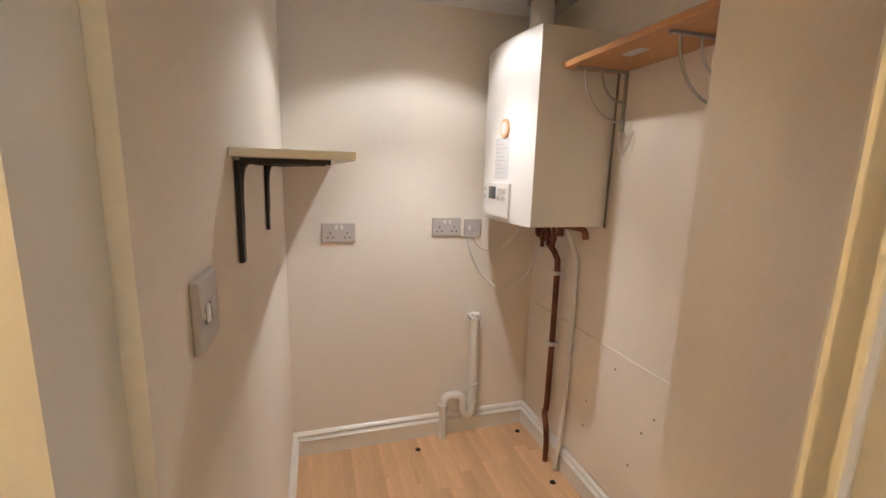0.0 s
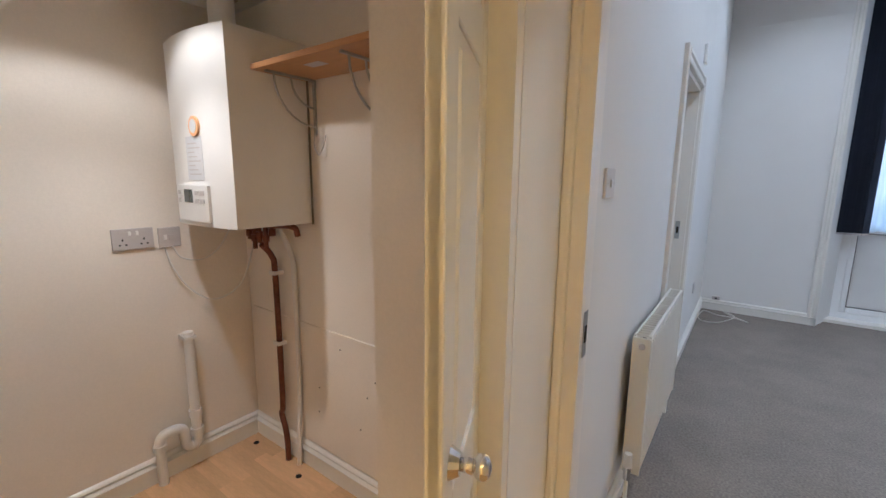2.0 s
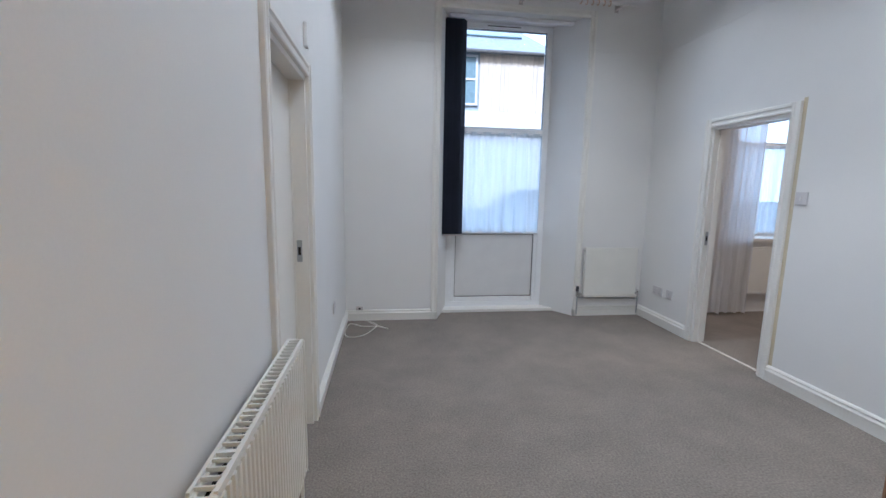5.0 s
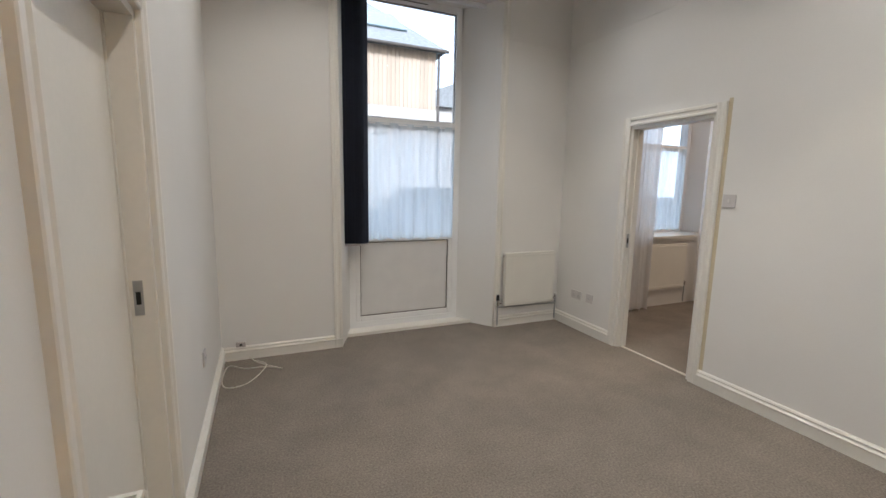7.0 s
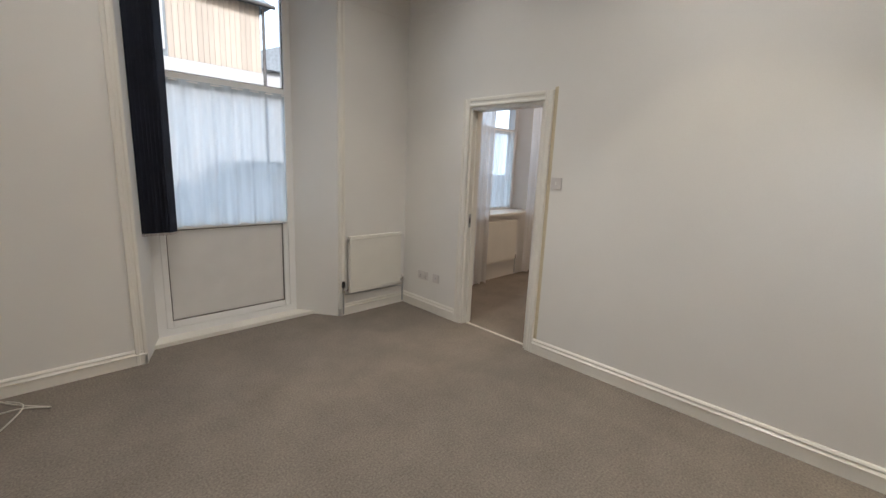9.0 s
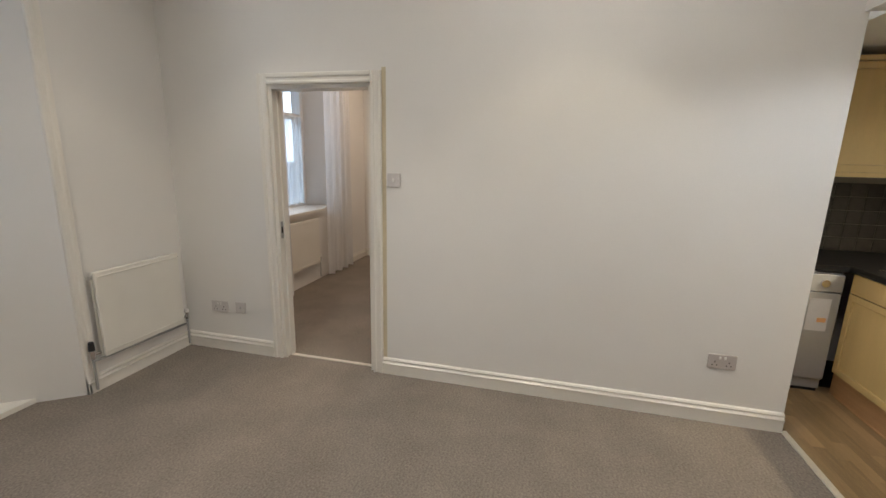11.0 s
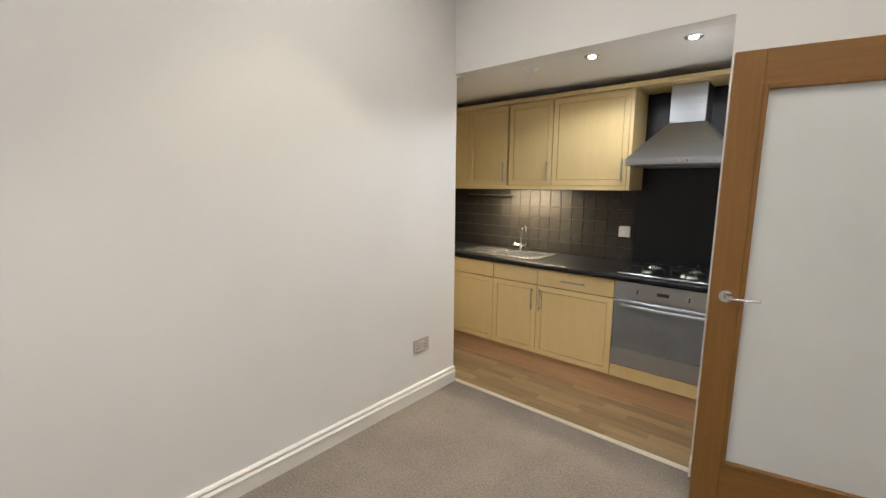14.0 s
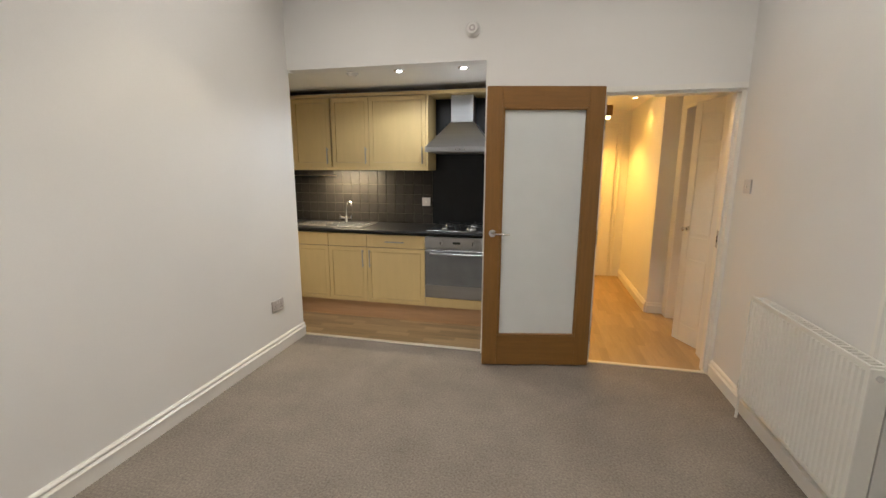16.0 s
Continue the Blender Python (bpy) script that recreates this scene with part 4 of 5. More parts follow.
hn = part("handle", tube([(OX0 + 0.05 + (OX1 - OX0 - 0.1) * u, FRY + 0.030 + 0.014 * math.sin(math.pi * u), 0.688) for u in [i / 6 for i in range(7)]], 0.0095, 10, 3), STEEL, dr, "bowed brushed steel oven handle", True)
for x in (OX0 + 0.06, OX1 - 0.06):
    part("handle_post", C((x, FRY + 0.004, 0.688), (x, FRY + 0.032, 0.688), 0.007), STEEL, hn)
for x in (OX1 - 0.15, OX0 + 0.15):
    k = part("knob", C((x, FRY + 0.004, 0.785), (x, FRY + 0.026, 0.785), 0.019, 0.016, 18), STEEL, ov)
    part("pointer", B(x - 0.003, x + 0.003, FRY + 0.026, FRY + 0.029, 0.772, 0.80), DARK, k)
part("display", B(1.63, 1.70, FRY + 0.0042, FRY + 0.006, 0.775, 0.797, 0.001), LCD, ov)
dwf = thing("oven_filler", (1.67, FRY, 0.2), "beech-effect filler panel below the oven", "cabinet panel")
part("panel", B(OX0, OX1, FRY - 0.018, FRY, 0.17, 0.258, 0.0015), BEECH, dwf)
hb = thing("gas_hob", (1.67, 1.15, WT1), "stainless steel four-burner gas hob set in the worktop", "hob")
part("tray", B(1.39, 1.955, 0.93, 1.385, WT1, WT1 + 0.008, 0.003), SPLASH, hb, "black enamelled hob tray")
part("front_trim", B(1.388, 1.957, 1.3855, 1.396, WT1 + 0.0005, WT1 + 0.010, 0.002), STEEL, hb, "steel front edge")
for x, y, r in ((1.81, 1.06, 0.045), (1.81, 1.27, 0.036), (1.56, 1.06, 0.036), (1.56, 1.27, 0.05)):
    b = part("burner", C((x, y, WT1 + 0.008), (x, y, WT1 + 0.022), r, r * 0.8, 20), STEEL, hb, "steel gas burner")
    part("cap", C((x, y, WT1 + 0.022), (x, y, WT1 + 0.03), r * 0.72, r * 0.66, 20), BLACK, b, "black burner cap")
    for k in range(4):
        c, s = math.cos(k * 1.5708), math.sin(k * 1.5708)
        part("trivet_arm", tube([(x + c * 0.105, y + s * 0.1, WT1 + 0.009), (x + c * 0.1, y + s * 0.095, WT1 + 0.042), (x + c * 0.03, y + s * 0.03, WT1 + 0.042)], 0.004, 6, 2), BLACK, b)
for k in range(4):
    part("tap_knob", C((1.43, 1.0 + 0.09 * k, WT1 + 0.008), (1.43, 1.0 + 0.09 * k, WT1 + 0.028), 0.017, 0.014), BLACK, hb)

# sink and tap
sk = thing("sink", (3.0, 1.14, WT1), "stainless steel inset sink with a ridged drainer", "sink")
sb = boxes((2.60, 2.66, 0.95, 1.345, WT1, WT1 + 0.006), (3.00, 3.42, 0.95, 1.345, WT1 + 0.0005, WT1 + 0.005), (2.66, 3.0, 0.95, 1.0, WT1, WT1 + 0.006), (2.66, 3.0, 1.30, 1.345, WT1, WT1 + 0.006))
part("rim", sb, SINKM, sk)
BZ = WT1 - 0.16
part("bowl", boxes((2.66, 2.664, 1.0, 1.30, BZ, WT1), (2.996, 3.0, 1.0, 1.30, BZ, WT1), (2.664, 2.996, 1.0, 1.004, BZ, WT1), (2.664, 2.996, 1.296, 1.30, BZ, WT1), (2.664, 2.996, 1.004, 1.296, BZ, BZ + 0.004)), SINKM, sk)
part("waste", C((2.83, 1.15, BZ + 0.004), (2.83, 1.15, BZ + 0.007), 0.03), CHROME, sk)
for k in range(7):
    part("ridge", B(3.03, 3.36, 1.0 + 0.045 * k, 1.008 + 0.045 * k, WT1 + 0.005, WT1 + 0.009, 0.001), SINKM, sk)
tp = thing("mixer_tap", (2.95, 0.975, WT1), "chrome swan-neck mixer tap with two cross heads", "tap")
part("body", C((2.95, 0.975, WT1 + 0.006), (2.95, 0.975, WT1 + 0.075), 0.02, 0.015), CHROME, tp, smooth=False)
part("spout", tube([(2.95, 0.975, WT1 + 0.07), (2.945, 0.98, WT1 + 0.15), (2.92, 1.0, WT1 + 0.215), (2.88, 1.04, WT1 + 0.235), (2.85, 1.07, WT1 + 0.21), (2.845, 1.075, WT1 + 0.185)], 0.009, 10), CHROME, tp, smooth=True)
for s in (-1, 1):
    h = part("tap_head", C((2.95, 0.975, WT1 + 0.045), (2.95 + s * 0.055, 0.985, WT1 + 0.055), 0.012), CHROME, tp)
    c = Vector((2.95 + s * 0.06, 0.986, WT1 + 0.056))
    for v in ((0, 0.024, 0), (0, 0, 0.024)):
        part("cross_bar", C(c - Vector(v), c + Vector(v), 0.006, n=8), CHROME, h)

# wall cabinets, hood
WCY, WZ0, WZ1 = 1.165, 1.465, 2.125


def wall_unit(x0, x1, doors, label):
    u = thing("wall_cabinet", ((x0 + x1) / 2, WCY, WZ0), label, "kitchen cabinet", "kitchen wall cabinets")
    part("carcass", B(x0 + 0.001, x1 - 0.001, KB + 0.008, WCY - 0.019, WZ0, WZ1), BEECH, u)
    for a, b, hs in doors:
        d = front("door", u, a, b, WZ0 + 0.003, WZ1 - 0.003, WCY)
        x = a + 0.03 if hs < 0 else b - 0.03
        bar(d, (x, WCY, WZ0 + 0.03), (x, WCY, WZ0 + 0.19), (0, 0.028, 0))


wall_unit(3.0, 3.62, [(3.0, 3.41, -1), (3.412, 3.62, 1)], "beech-effect wall cabinet in the corner with shaker doors")
wall_unit(2.02, 2.985, [(2.02, 2.59, -1), (2.592, 2.985, -1)], "beech-effect double wall cabinet with shaker doors beside the hood")
ep = thing("cabinet_end_panel", (2.0, WCY, WZ0), "beech-effect end panel of the wall cabinets", "cabinet panel")
part("panel", B(1.995, 2.018, KB + 0.008, WCY + 0.006, WZ0 - 0.03, WZ1, 0.0015), BEECH, ep)
su = thing("wall_cabinet", (3.7, 1.5, WZ0), "beech-effect wall cabinet on the kitchen's side wall", "kitchen cabinet", "kitchen wall cabinets")
part("carcass", B(3.642, KX1 - 0.01, WCY + 0.005, EY - 0.03, WZ0, WZ1), BEECH, su)
d = front("door", su, WCY + 0.03, EY - 0.03, WZ0 + 0.003, WZ1 - 0.003, -3.622, axis="x")
single("cornice", boxes((1.362, 3.66, KB + 0.01, WCY + 0.03, WZ1 + 0.001, WZ1 + 0.03), (3.605, KX1 - 0.01, WCY + 0.031, EY - 0.03, WZ1 + 0.001, WZ1 + 0.03)), BEECH, "beech-effect cornice board on top of the wall cabinets", "cornice")
single("pelmet", boxes((2.02, 3.63, WCY - 0.02, WCY + 0.004, WZ0 - 0.03, WZ0 - 0.001), (3.61, 3.634, WCY + 0.005, EY - 0.03, WZ0 - 0.03, WZ0 - 0.001)), BEECH, "beech-effect light pelmet under the wall cabinets", "pelmet")
ul = thing("under_cabinet_light", (2.85, 1.02, 1.44), "slim lit strip light under the wall cabinet", "strip light")
part("casing", B(2.58, 3.12, 0.98, 1.06, 1.444, 1.464, 0.004), PLASTIC, ul)
part("tube", B(2.6, 3.1, 0.995, 1.045, 1.4365, 1.4435), LAMPGLOW, ul, "glowing diffuser")
HX0, HX1 = 1.385, 1.985
hd = thing("cooker_hood", (1.685, KB, 1.6), "stainless steel chimney cooker hood over the hob", "cooker hood")
bm = bmesh.new()
box(bm, HX0, HX1, KB + 0.012, 1.33, 1.60, 1.645, 0.003)
lo = [bm.verts.new(p) for p in ((HX0 + 0.004, KB + 0.012, 1.6455), (HX1 - 0.004, KB + 0.012, 1.6455), (HX1 - 0.004, 1.326, 1.6455), (HX0 + 0.004, 1.326, 1.6455))]
hi = [bm.verts.new(p) for p in ((1.58, KB + 0.012, 1.88), (1.80, KB + 0.012, 1.88), (1.80, 1.09, 1.88), (1.58, 1.09, 1.88))]
for k in range(4):
    bm.faces.new((lo[k], lo[(k + 1) % 4], hi[(k + 1) % 4], hi[k]))
bm.faces.new(hi)
part("canopy", bm, STEEL, hd)
part("chimney", B(1.585, 1.795, KB + 0.012, 1.085, 1.88, WZ1 - 0.001, 0.003), STEEL, hd)
part("filter", B(HX0 + 0.04, HX1 - 0.04, KB + 0.05, 1.28, 1.592, 1.5995), GREYPIPE, hd, "grey grease filter")
for k in range(3):
    part("button", C((1.62 + 0.04 * k, 1.33, 1.622), (1.62 + 0.04 * k, 1.335, 1.622), 0.008), CHROME, hd)
single("splashback", B(1.362, 2.03, KB + 0.001, KB + 0.010, WT1 + 0.001, WZ1, 0.001), SPLASH, "plain black splashback behind the hob", "splashback")
hr = thing("utensil_rail", (3.3, 0.91, 1.375), "thin chrome hanging rail under the wall cabinet", "rail")
part("rail", C((3.08, 0.91, 1.375), (3.6, 0.91, 1.375), 0.006), CHROME, hr)
for x in (3.09, 3.59):
    part("mount", C((x, KB + 0.012, 1.375), (x, 0.912, 1.375), 0.008), CHROME, hr)
plate("cooker_switch", 0.086, "switch", pose(2.095, KB + 0.012, 1.115, 0, 0, N_), "white cooker switch on the tiled splashback")
sd2 = thing("ceiling_sensor", (2.48, 1.74, KC), "flat round white sensor on the kitchen ceiling", "smoke alarm")
part("base", C((2.48, 1.74, KC), (2.48, 1.74, KC - 0.012), 0.05, n=24), PLASTIC, sd2)
part("cover", C((2.48, 1.74, KC - 0.012), (2.48, 1.74, KC - 0.03), 0.042, 0.03, 24), PLASTIC, sd2)

# hall lamp
hl = thing("hall_wall_lamp", (0.33, 0.5, 2.0), "brown square hall ceiling lamp shade, lit", "lamp")
part("shade", B(0.29, 0.41, 0.44, 0.56, 1.97, 2.07, 0.004), OAK, hl, "dark wooden shade")
part("bulb", B(0.305, 0.395, 0.455, 0.545, 1.945, 1.969, 0.01), WARMGLOW, hl, "glowing warm bulb")
part("stem", C((0.35, 0.5, 2.07), (0.35, 0.5, HT), 0.008), STEEL, hl)

# ---- utility cupboard ----
bo = thing("boiler", (-1.69, UY1, 1.16), "white wall-hung gas boiler with a bowed front", "boiler")
BX0, BX1, BZ0, BZ1 = -1.925, -1.435, 1.165, 1.865
prof = [(BX1, UY1 - 0.003), (BX0, UY1 - 0.003), (BX0, 1.645)]
prof += [(BX0 + (BX1 - BX0) * u, 1.645 - 0.05 * math.sin(math.pi * (0.12 + 0.76 * u)) - 0.0) for u in [i / 12 for i in range(13)]][1:]
part("casing", slab(prof, BZ0 + 0.0, BZ1), BOILERM, bo)


def bow(u):
    return 1.645 - 0.05 * math.sin(math.pi * (0.12 + 0.76 * u))


def on_front(u0, u1, z0, z1, lift, name, material, label="", parent=None):
    bm = bmesh.new()
    n = 8
    rows = []
    for off in (0.0005, lift):
        rows.append([[bm.verts.new((BX0 + (BX1 - BX0) * (u0 + (u1 - u0) * i / n), bow(u0 + (u1 - u0) * i / n) - off, z)) for i in range(n + 1)] for z in (z0, z1)])
    for i in range(n):
        for a, b in ((rows[1][0], rows[1][1]), (rows[0][0], rows[1][0]), (rows[0][1], rows[1][1])):
            bm.faces.new((a[i], a[i + 1], b[i + 1], b[i]))
    for e in (0, n):
        bm.faces.new((rows[0][0][e], rows[1][0][e], rows[1][1][e], rows[0][1][e]))
    return part(name, bm, material, parent or bo, label)


cpn = on_front(0.2, 0.74, 1.185, 1.32, 0.012, "control_panel", PLASTIC, "white raised control panel")
on_front(0.38, 0.53, 1.255, 1.305, 0.0135, "display", LCD, "dark display", cpn)
for u in (0.27, 0.6, 0.67):
    for z in (1.262, 1.292):
        on_front(u - 0.025, u + 0.025, z - 0.008, z + 0.008, 0.015, "button", GREYPL, "", cpn)
on_front(0.44, 0.68, 1.34, 1.50, 0.0015, "instruction_label", PAPER, "pale printed instruction label")
for k in range(8):
    on_front(0.47, 0.65 - 0.04 * (k % 3), 1.36 + 0.016 * k, 1.364 + 0.016 * k, 0.0022, "text_bar", GREYPL)
bm = bmesh.new()
for rr, yy in ((0.042, 1.5935),):
    cyl(bm, (-1.63, 1.600, 1.535), (-1.63, 1.590, 1.535), rr * 0.86, n=28)
st = part("round_sticker", bm, ORANGE, bo, "round orange and cream sticker")
part("sticker_centre", C((-1.63, 1.590, 1.535), (-1.63, 1.5885, 1.535), 0.025, n=24), PAPER, st)
part("flue", C((-1.77, 1.80, BZ1), (-1.77, 1.80, UT), 0.05, n=24), BOILERM, bo, "white round flue pipe", True)
part("flue_collar", C((-1.77, 1.80, UT - 0.015), (-1.77, 1.80, UT), 0.065, n=24), GREYPL, bo)
for k, (x, l) in enumerate(((-1.78, 0.09), (-1.74, 0.13), (-1.70, 0.10), (-1.65, 0.12), (-1.60, 0.06))):
    v = part("pipe_tail", C((x, 1.86, BZ0), (x, 1.86, BZ0 - l), 0.010), COPPER, bo)
    part("valve_nut", C((x, 1.86, BZ0 - l * 0.5), (x, 1.86, BZ0 - l * 0.5 - 0.03), 0.017, n=6), COPPER, v)
part("relief_elbow", tube([(-1.62, 1.86, BZ0 - 0.02), (-1.53, 1.87, BZ0 - 0.012), (-1.48, 1.89, BZ0 - 0.02), (-1.475, 1.90, BZ0 - 0.055)], 0.013), COPPER, bo, smooth=True)
single("copper_pipe", tube([(-1.69, 1.86, 1.06), (-1.69, 1.905, 1.0), (-1.69, 1.918, 0.9), (-1.69, 1.918, 0.3), (-1.70, 1.915, 0.22), (-1.66, 1.905, 0.16), (-1.64, 1.90, 0.09), (-1.64, 1.90, 0.0)], 0.0135, 10), COPPER, "dark aged copper gas pipe running down to the floor", "pipe", smooth=True)
single("condensate_pipe", tube([(-1.60, 1.88, 1.16), (-1.57, 1.925, 1.02), (-1.565, 1.932, 0.9), (-1.565, 1.932, 0.4), (-1.565, 1.918, 0.16), (-1.565, 1.91, 0.0)], 0.011, 10), PLASTIC, "white plastic condensate pipe down the wall", "pipe", smooth=True)
single("wall_conduit", C((-1.425, UY1 - 0.008, 1.16), (-1.425, UY1 - 0.008, 1.728), 0.0042), GREYPIPE, "thin dark cable conduit beside the boiler", "conduit")
for z in (0.92, 0.58):
    single("pipe_clip", boxes((-1.712, -1.668, 1.90, UY1, z - 0.008, z + 0.008)), PLASTIC, "white pipe clip on the wall", "pipe clip")
lb = thing("wall_panel_joint", (-1.4, UY1, 0.71), "dark joint between two plasterboard sheets", "wall panel")
part("sheet", B(UX0 + 0.022, -0.742, UY1 - 0.006, UY1 - 0.0005, 0.125, 0.708, 0.001), UWALL, lb)
rn = random.Random(5)
for k in range(12):
    x, z = rn.uniform(-1.45, -0.85), rn.uniform(0.2, 0.68)
    part("screw_hole", C((x, UY1 - 0.0055, z), (x, UY1 - 0.0075, z), 0.004, n=8), GREYPIPE, lb)
# right shelf
rs = thing("wall_shelf", (-1.2, UY1, 1.73), "orange-brown wooden shelf on grey wire brackets", "shelf")
part("board", B(-1.50, -0.70, 1.715, UY1 - 0.002, 1.728, 1.748, 0.002), SHELFW, rs)
for x in (-1.385, -0.985):
    b = part("bracket", boxes((x - 0.006, x + 0.006, 1.74, UY1 - 0.002, 1.720, 1.7275), (x - 0.006, x + 0.006, UY1 - 0.010, UY1 - 0.002, 1.52, 1.72)), SILVER, rs, "grey wire bracket")
    for r in (0.17, 0.10):
        part("wire", tube([(x, UY1 - 0.008 - r * math.sin(a), 1.72 - r * math.cos(a)) for a in [i * 1.5708 / 6 for i in range(7)]], 0.004, 6, 2), SILVER, b)
part("sticker", B(-1.22, -1.14, 1.78, 1.82, 1.7265, 1.7278), PAPER, rs, "small white sticker")
# left shelf
ls = thing("wall_shelf", (-1.1, UY0, 1.38), "thin white shelf on black metal brackets", "shelf")
part("board", B(UX0 + 0.001, -0.80, UY0 + 0.002, 0.942, 1.373, 1.387, 0.0015), GLOSS, ls)
for x in (-0.86, -1.29):
    b = part("bracket", boxes((x - 0.012, x + 0.012, UY0 + 0.002, UY0 + 0.010, 1.19, 1.368), (x - 0.012, x + 0.012, UY0 + 0.010, 0.90, 1.364, 1.3725)), BLACK, ls, "black pressed steel bracket")
    part("web", tube([(x, UY0 + 0.006, 1.24), (x, UY0 + 0.012, 1.355), (x, UY0 + 0.05, 1.366), (x, 0.86, 1.368)], 0.006, 6, 4), BLACK, b)
plate("power_socket", 0.146, "double", pose(UX0, 0.965, 1.078, 0, 0, E_), "grey-white double socket on the utility wall", GREYPL)
plate("power_socket", 0.146, "double", pose(UX0, 1.472, 1.10, 0, 0, E_), "grey-white double socket on the utility wall", GREYPL)
plate("fused_spur", 0.086, "spur", pose(UX0, 1.605, 1.093, 0, 0, E_), "grey-white fused spur feeding the boiler", GREYPL)
plate("power_socket", 0.086, "spur", pose(-0.59, UY0, 1.19, 0, 0, N_), "grey-white switched outlet on the side wall", GREYPL)
single("boiler_flex", tube([(UX0 + 0.014, 1.61, 1.055), (UX0 + 0.02, 1.64, 1.0), (UX0 + 0.05, 1.71, 0.985), (-1.88, 1.76, 1.03), (-1.84, 1.80, 1.12), (-1.83, 1.82, 1.17)], 0.0035, 6), PLASTIC, "white flex looping to the boiler", "cable", smooth=True)
single("condensate_flex", tube([(UX0 + 0.014, 1.58, 1.05), (UX0 + 0.016, 1.60, 0.97), (UX0 + 0.02, 1.65, 0.87), (UX0 + 0.03, 1.72, 0.80), (UX0 + 0.05, 1.79, 0.79), (UX0 + 0.10, 1.86, 0.86), (-1.84, 1.90, 1.02), (-1.82, 1.90, 1.165)], 0.0042, 6), PLASTIC, "white cable hanging in a loop below the boiler", "cable", smooth=True)
single("shelf_cable_end", tube([(-1.385, UY1 - 0.012, 1.52), (-1.378, UY1 - 0.02, 1.475), (-1.352, UY1 - 0.02, 1.44), (-1.328, UY1 - 0.016, 1.475), (-1.322, UY1 - 0.008, 1.515)], 0.003, 6), GREYPL, "short grey cable loop below the shelf bracket", "cable", smooth=True)
wp = thing("waste_trap", (-1.94, 1.6, 0), "white plastic standpipe and washing machine trap", "pipe")
px = -1.935
part("standpipe", C((px, 1.625, 0.12), (px, 1.625, 0.665), 0.021), PLASTIC, wp, smooth=False)
part("trap_bend", tube([(px, 1.625, 0.19), (px, 1.622, 0.135), (px, 1.60, 0.115), (px, 1.575, 0.135), (px, 1.57, 0.19), (px, 1.555, 0.225), (px, 1.50, 0.23), (px, 1.475, 0.21), (px, 1.47, 0.16)], 0.022, 10, 4), PLASTIC, wp, smooth=True)
part("outlet", C((px, 1.47, 0.0), (px, 1.47, 0.19), 0.02), PLASTIC, wp)
for z in (0.17, 0.26):
    part("collar", C((px, 1.625, z), (px, 1.625, z + 0.03), 0.028, n=16), PLASTIC, wp)
part("collar", C((px, 1.47, 0.165), (px, 1.47, 0.19), 0.027, n=16), PLASTIC, wp)
part("clip", boxes((UX0, px, 1.60, 1.65, 0.63, 0.65), (px - 0.024, px + 0.024, 1.60, 1.65, 0.635, 0.647)), PLASTIC, wp)
for x, y in ((-1.87, 1.325), (-1.499, 1.858), (-1.886, 1.876)):
    single("floor_hole_cap", C((x, y, 0.0), (x, y, 0.003), 0.014, 0.012, 16), DARK, "dark round screw hole in the laminate", "floor cap")
ud = thing("downlight", (-1.50, 1.29, UT), "small recessed utility spotlight, lit", "ceiling light", "recessed downlights")
part("bezel", C((-1.50, 1.29, UT), (-1.50, 1.29, UT - 0.006), 0.045, 0.04, 24), CHROME, ud)
part("bulb", C((-1.50, 1.29, UT - 0.006), (-1.50, 1.29, UT - 0.008), 0.028, n=20), WARMGLOW, ud)

# ---- outside ----
structure("ground", boxes((-80, 80, WY + 0.5, 200, -0.3, -0.1)), TARMAC, "dark tarmac yard and road", "ground")
sk_b = bpy.data.materials.new("sky_white")
sk_b.use_nodes = True
sb_ = sk_b.node_tree.nodes["Principled BSDF"]
sb_.inputs["Base Color"].default_value = (0, 0, 0, 1)
sb_.inputs["Emission Color"].default_value = (0.78, 0.89, 1.0, 1)
sb_.inputs["Emission Strength"].default_value = 3.4
structure("backdrop", boxes((-120, 140, 75, 75.2, -0.1, 190)), sk_b, "pale overcast sky", "sky")
hs = thing("timber_house", (0, 17, 0), "house with larch-clad upper storey, white walls and a slate roof", "house")
HX = 5.95
part("wall", boxes((-10, HX - 0.05, 17.05, 26, -0.1, 4.1)), RENDERW, hs, "white rendered lower wall")
part("band", boxes((-10, HX, 16.96, 17.049, 3.45, 4.12)), RENDERW, hs, "white band under the cladding")
part("upper_wall", boxes((-10, HX - 0.02, 17.04, 26, 4.121, 6.1)), SLATE, hs)
rf = bmesh.new()
a = [rf.verts.new(p) for p in ((-10, 16.7, 6.1), (HX + 0.3, 16.7, 6.1), (HX - 1.6, 21.5, 9.2), (-10, 21.5, 9.2), (HX + 0.3, 26.3, 6.1), (-10, 26.3, 6.1))]
rf.faces.new((a[0], a[1], a[2], a[3]))
rf.faces.new((a[3], a[2], a[4], a[5]))
rf.faces.new((a[1], a[4], a[2]))
rf.faces.new((a[0], a[5], a[4], a[1]))
rf.faces.new((a[0], a[3], a[5]))
part("roof", rf, SLATE, hs, "grey slate roof")
sp = B(3.0, 5.15, 17.9, 20.0, 0.03, 0.09, 0.01)
sp.transform(Matrix.Translation((0, 16.7, 6.1)) @ Matrix.Rotation(math.atan2(3.1, 4.8), 4, "X") @ Matrix.Translation((0, -16.3, 0)))
part("solar_panel", sp, SKYGLASS, hs, "pale grey solar panel on the roof")
part("gutter", C((-10, 16.66, 6.06), (HX + 0.3, 16.66, 6.06), 0.06), GREYPIPE, hs)
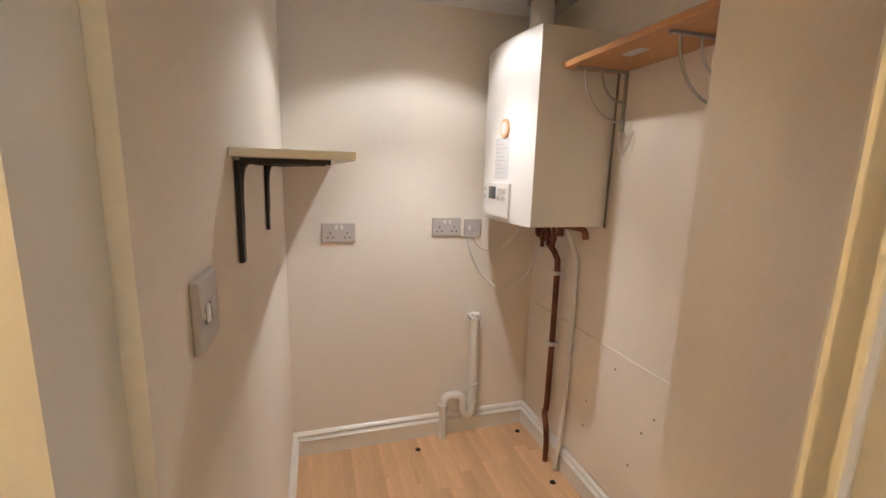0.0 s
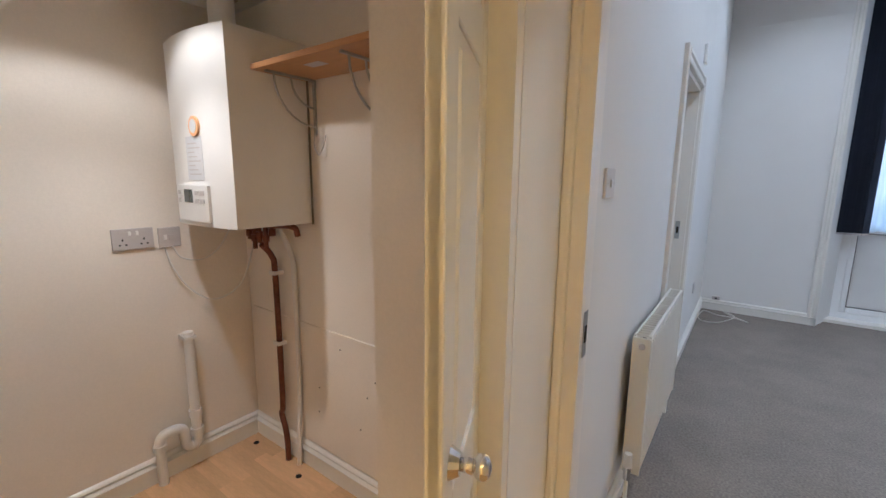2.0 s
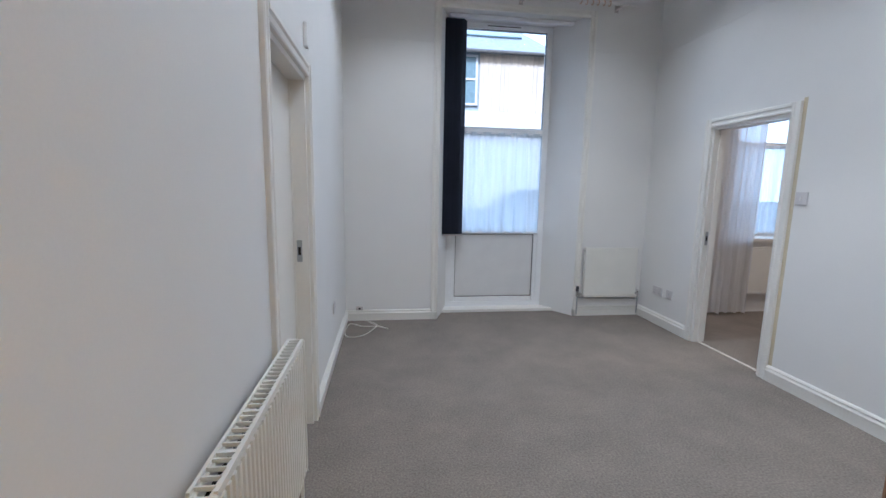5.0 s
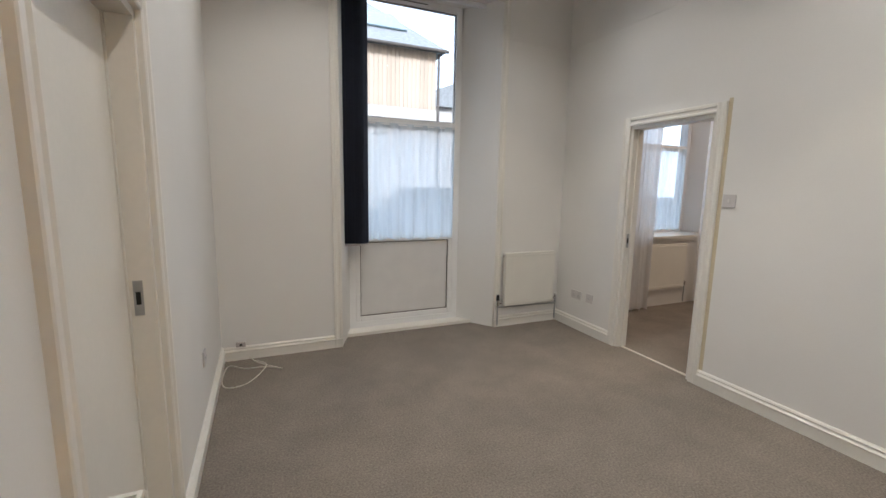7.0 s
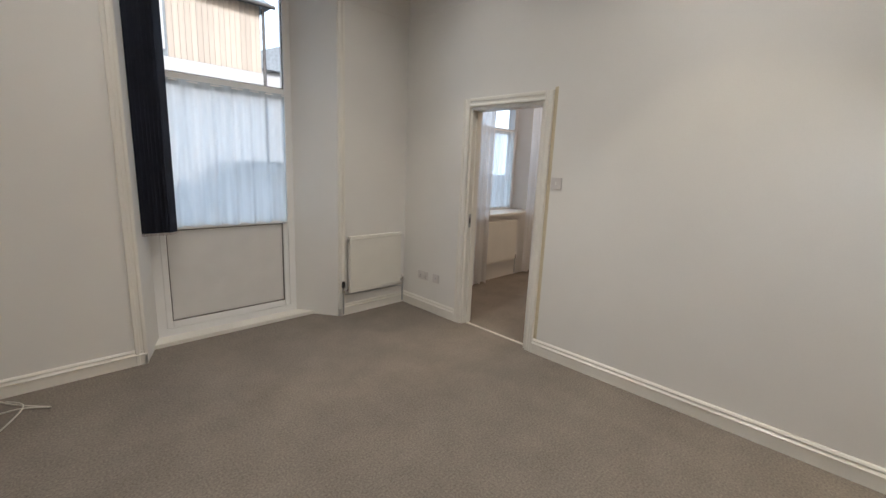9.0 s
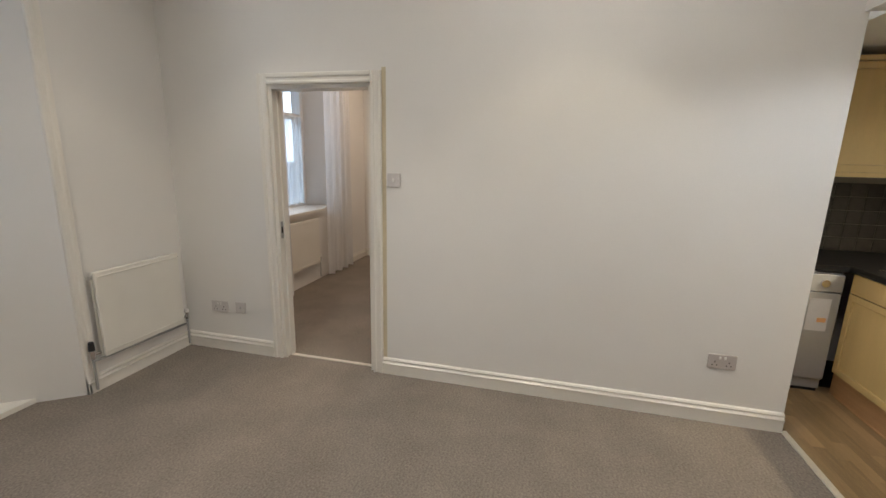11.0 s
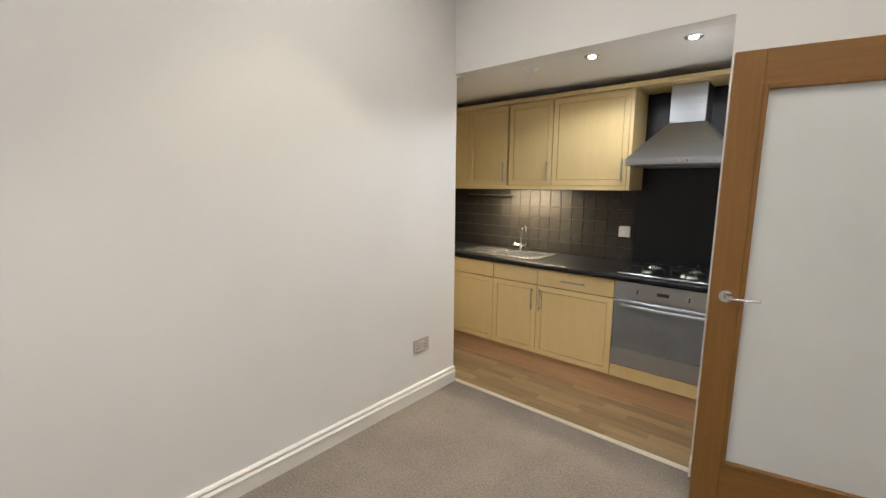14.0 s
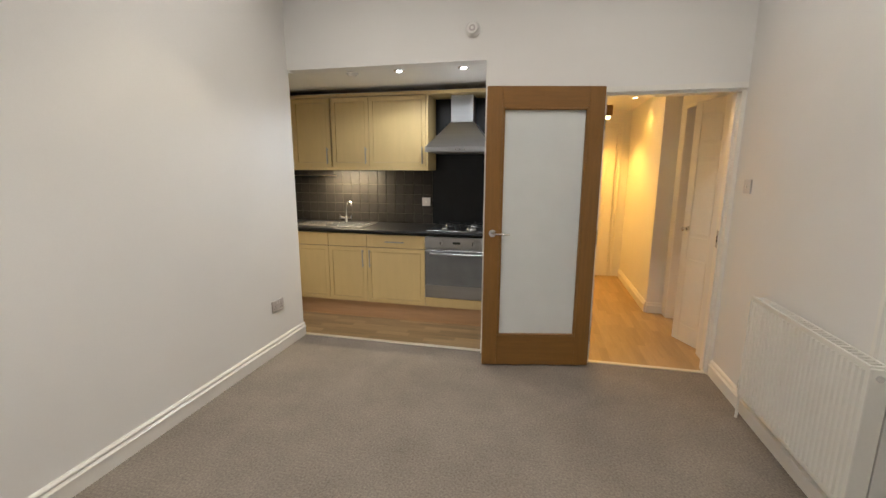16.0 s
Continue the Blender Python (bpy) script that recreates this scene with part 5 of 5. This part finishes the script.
w = part("window", boxes((2.55, 2.62, 16.93, 17.03, 4.3, 6.0), (3.2, 3.27, 16.93, 17.03, 4.3, 6.0), (2.62, 3.2, 16.93, 17.03, 4.3, 4.37), (2.62, 3.2, 16.93, 17.03, 5.93, 6.0), (2.62, 3.2, 16.93, 17.03, 5.15, 5.22)), UPVC, hs, "white framed upper window")
part("glass", boxes((2.62, 3.2, 16.98, 16.99, 4.37, 5.93)), SKYGLASS, w)
x, k = -1.0, 0
plank = mesh_of("cladding_board", B(0, 0.142, 16.97, 17.035, 4.125, 6.08, 0.004), CLAD)
while x < HX - 0.14:
    if not 2.4 < x < 3.27:
        ob = new("cladding_board", plank)
        ob.location = (x, -17, 0)
        ob.parent = hs
    x += 0.15
part("downpipe", C((HX + 0.02, 16.9, 0), (HX + 0.02, 16.9, 6.0), 0.05), GREYPIPE, hs)
nb = thing("far_house", (9, 30, 0), "pale rendered house with a grey pitched roof further off", "house")
part("wall", boxes((7.5, 22, 26, 40, -0.1, 6.0)), RENDERW, nb)
part("roof", prism([(7.2, 6.0), (22.3, 6.0), (14.7, 9.0)], 14.6, Matrix.Translation((0, 25.7, 0))), SLATE, nb)
car = thing("parked_car", (4.0, 13, 0), "dark grey parked car across the yard", "car")
part("body", slab([(2.2, 12.2), (6.2, 12.2), (6.3, 12.5), (6.3, 13.7), (6.2, 13.9), (2.2, 13.9), (2.1, 13.6), (2.1, 12.5)], 0.15, 0.85), GREYCAR, car)
part("cabin", prism([(2.9, 0.85), (5.7, 0.85), (5.1, 1.38), (3.5, 1.38)], 1.4, Matrix.Translation((0, 12.35, 0))), OVENGLASS, car)
for x in (2.9, 5.4):
    wv = part("wheel", C((x, 12.18, 0.2), (x, 12.4, 0.2), 0.3, n=20), BLACK, car)
    part("rim", C((x, 12.16, 0.2), (x, 12.18, 0.2), 0.18, n=16), SILVER, wv)

# ---- floor boards, tiles ----
def boards(floor, x0, x1, y0, y1, along, material, seed):
    """Staggered short laminate blocks, each an object on shared meshes."""
    rnd = random.Random(seed)
    w, lens = 0.066, (0.30, 0.42, 0.54)
    meshes = [mesh_of("board", box(bmesh.new(), 0, w - 0.0003, 0, l - 0.0003, -0.011, 0.0), material) for l in lens]
    a0, a1, b0, b1 = (x0, x1, y0, y1) if along == "y" else (y0, y1, x0, x1)
    u = a0
    while u < a1:
        v = b0 - rnd.uniform(0, 0.25)
        while v < b1:
            k = rnd.randrange(3)
            lo, hi, wide = max(v, b0), min(v + lens[k], b1), min(w, a1 - u)
            if hi - lo > 0.02:
                whole = hi - lo > lens[k] - 0.001 and wide > w - 0.001
                me = meshes[k] if whole else mesh_of("board", box(bmesh.new(), 0, wide - 0.0003, 0, hi - lo - 0.0003, -0.011, 0.0), material)
                ob = new("board", me)
                ob.matrix_basis = pose(u, lo, 0) if along == "y" else pose(lo, u + wide, 0, 0, 0, -90)
                ob.parent = floor
            v += lens[k]
        u += w


for nm, r, al, m_, sd_ in (("floor_kitchen", (1.36, 3.6, 1.30, EY - 0.05), "x", LAM_DIM, 1), ("floor_hall", (-0.43, 1.16, -0.95, EY - 0.05), "y", LAM, 2), ("floor_utility", (UX0 - 0.02, -0.45, UY0, UY1 - 0.0), "x", LAM_LIT, 3)):
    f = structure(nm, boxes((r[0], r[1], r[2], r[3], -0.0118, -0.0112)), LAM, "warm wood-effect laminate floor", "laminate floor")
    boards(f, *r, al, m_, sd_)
bk = structure("tile_backing", boxes((2.03, KX1 - 0.001, KB + 0.0005, KB + 0.004, WT1, WZ0), (KX1 - 0.004, KX1 - 0.0005, KB + 0.004, EY - 0.03, WT1, WZ0)), GROUT, "dark grout behind the wall tiles", "tiled wall")
tile = mesh_of("tile", box(bmesh.new(), 0.0015, 0.0985, 0, 0.006, 0.0015, 0.0985, 0.0015), TILE)
for i in range(21):
    for j in range(6):
        if 2.032 + 0.1 * i < KX1 - 0.1:
            ob = new("tile", tile)
            ob.location = (2.032 + 0.1 * i, KB + 0.004, WT1 + 0.001 + 0.1 * j - (0.022 if j == 5 else 0))
            ob.parent = bk
for i in range(10):
    for j in range(5):
        ob = new("tile", tile)
        ob.matrix_basis = pose(KX1 - 0.004, KB + 0.02 + 0.1 * i, WT1 + 0.001 + 0.1 * j, 0, 0, 90)
        ob.parent = bk
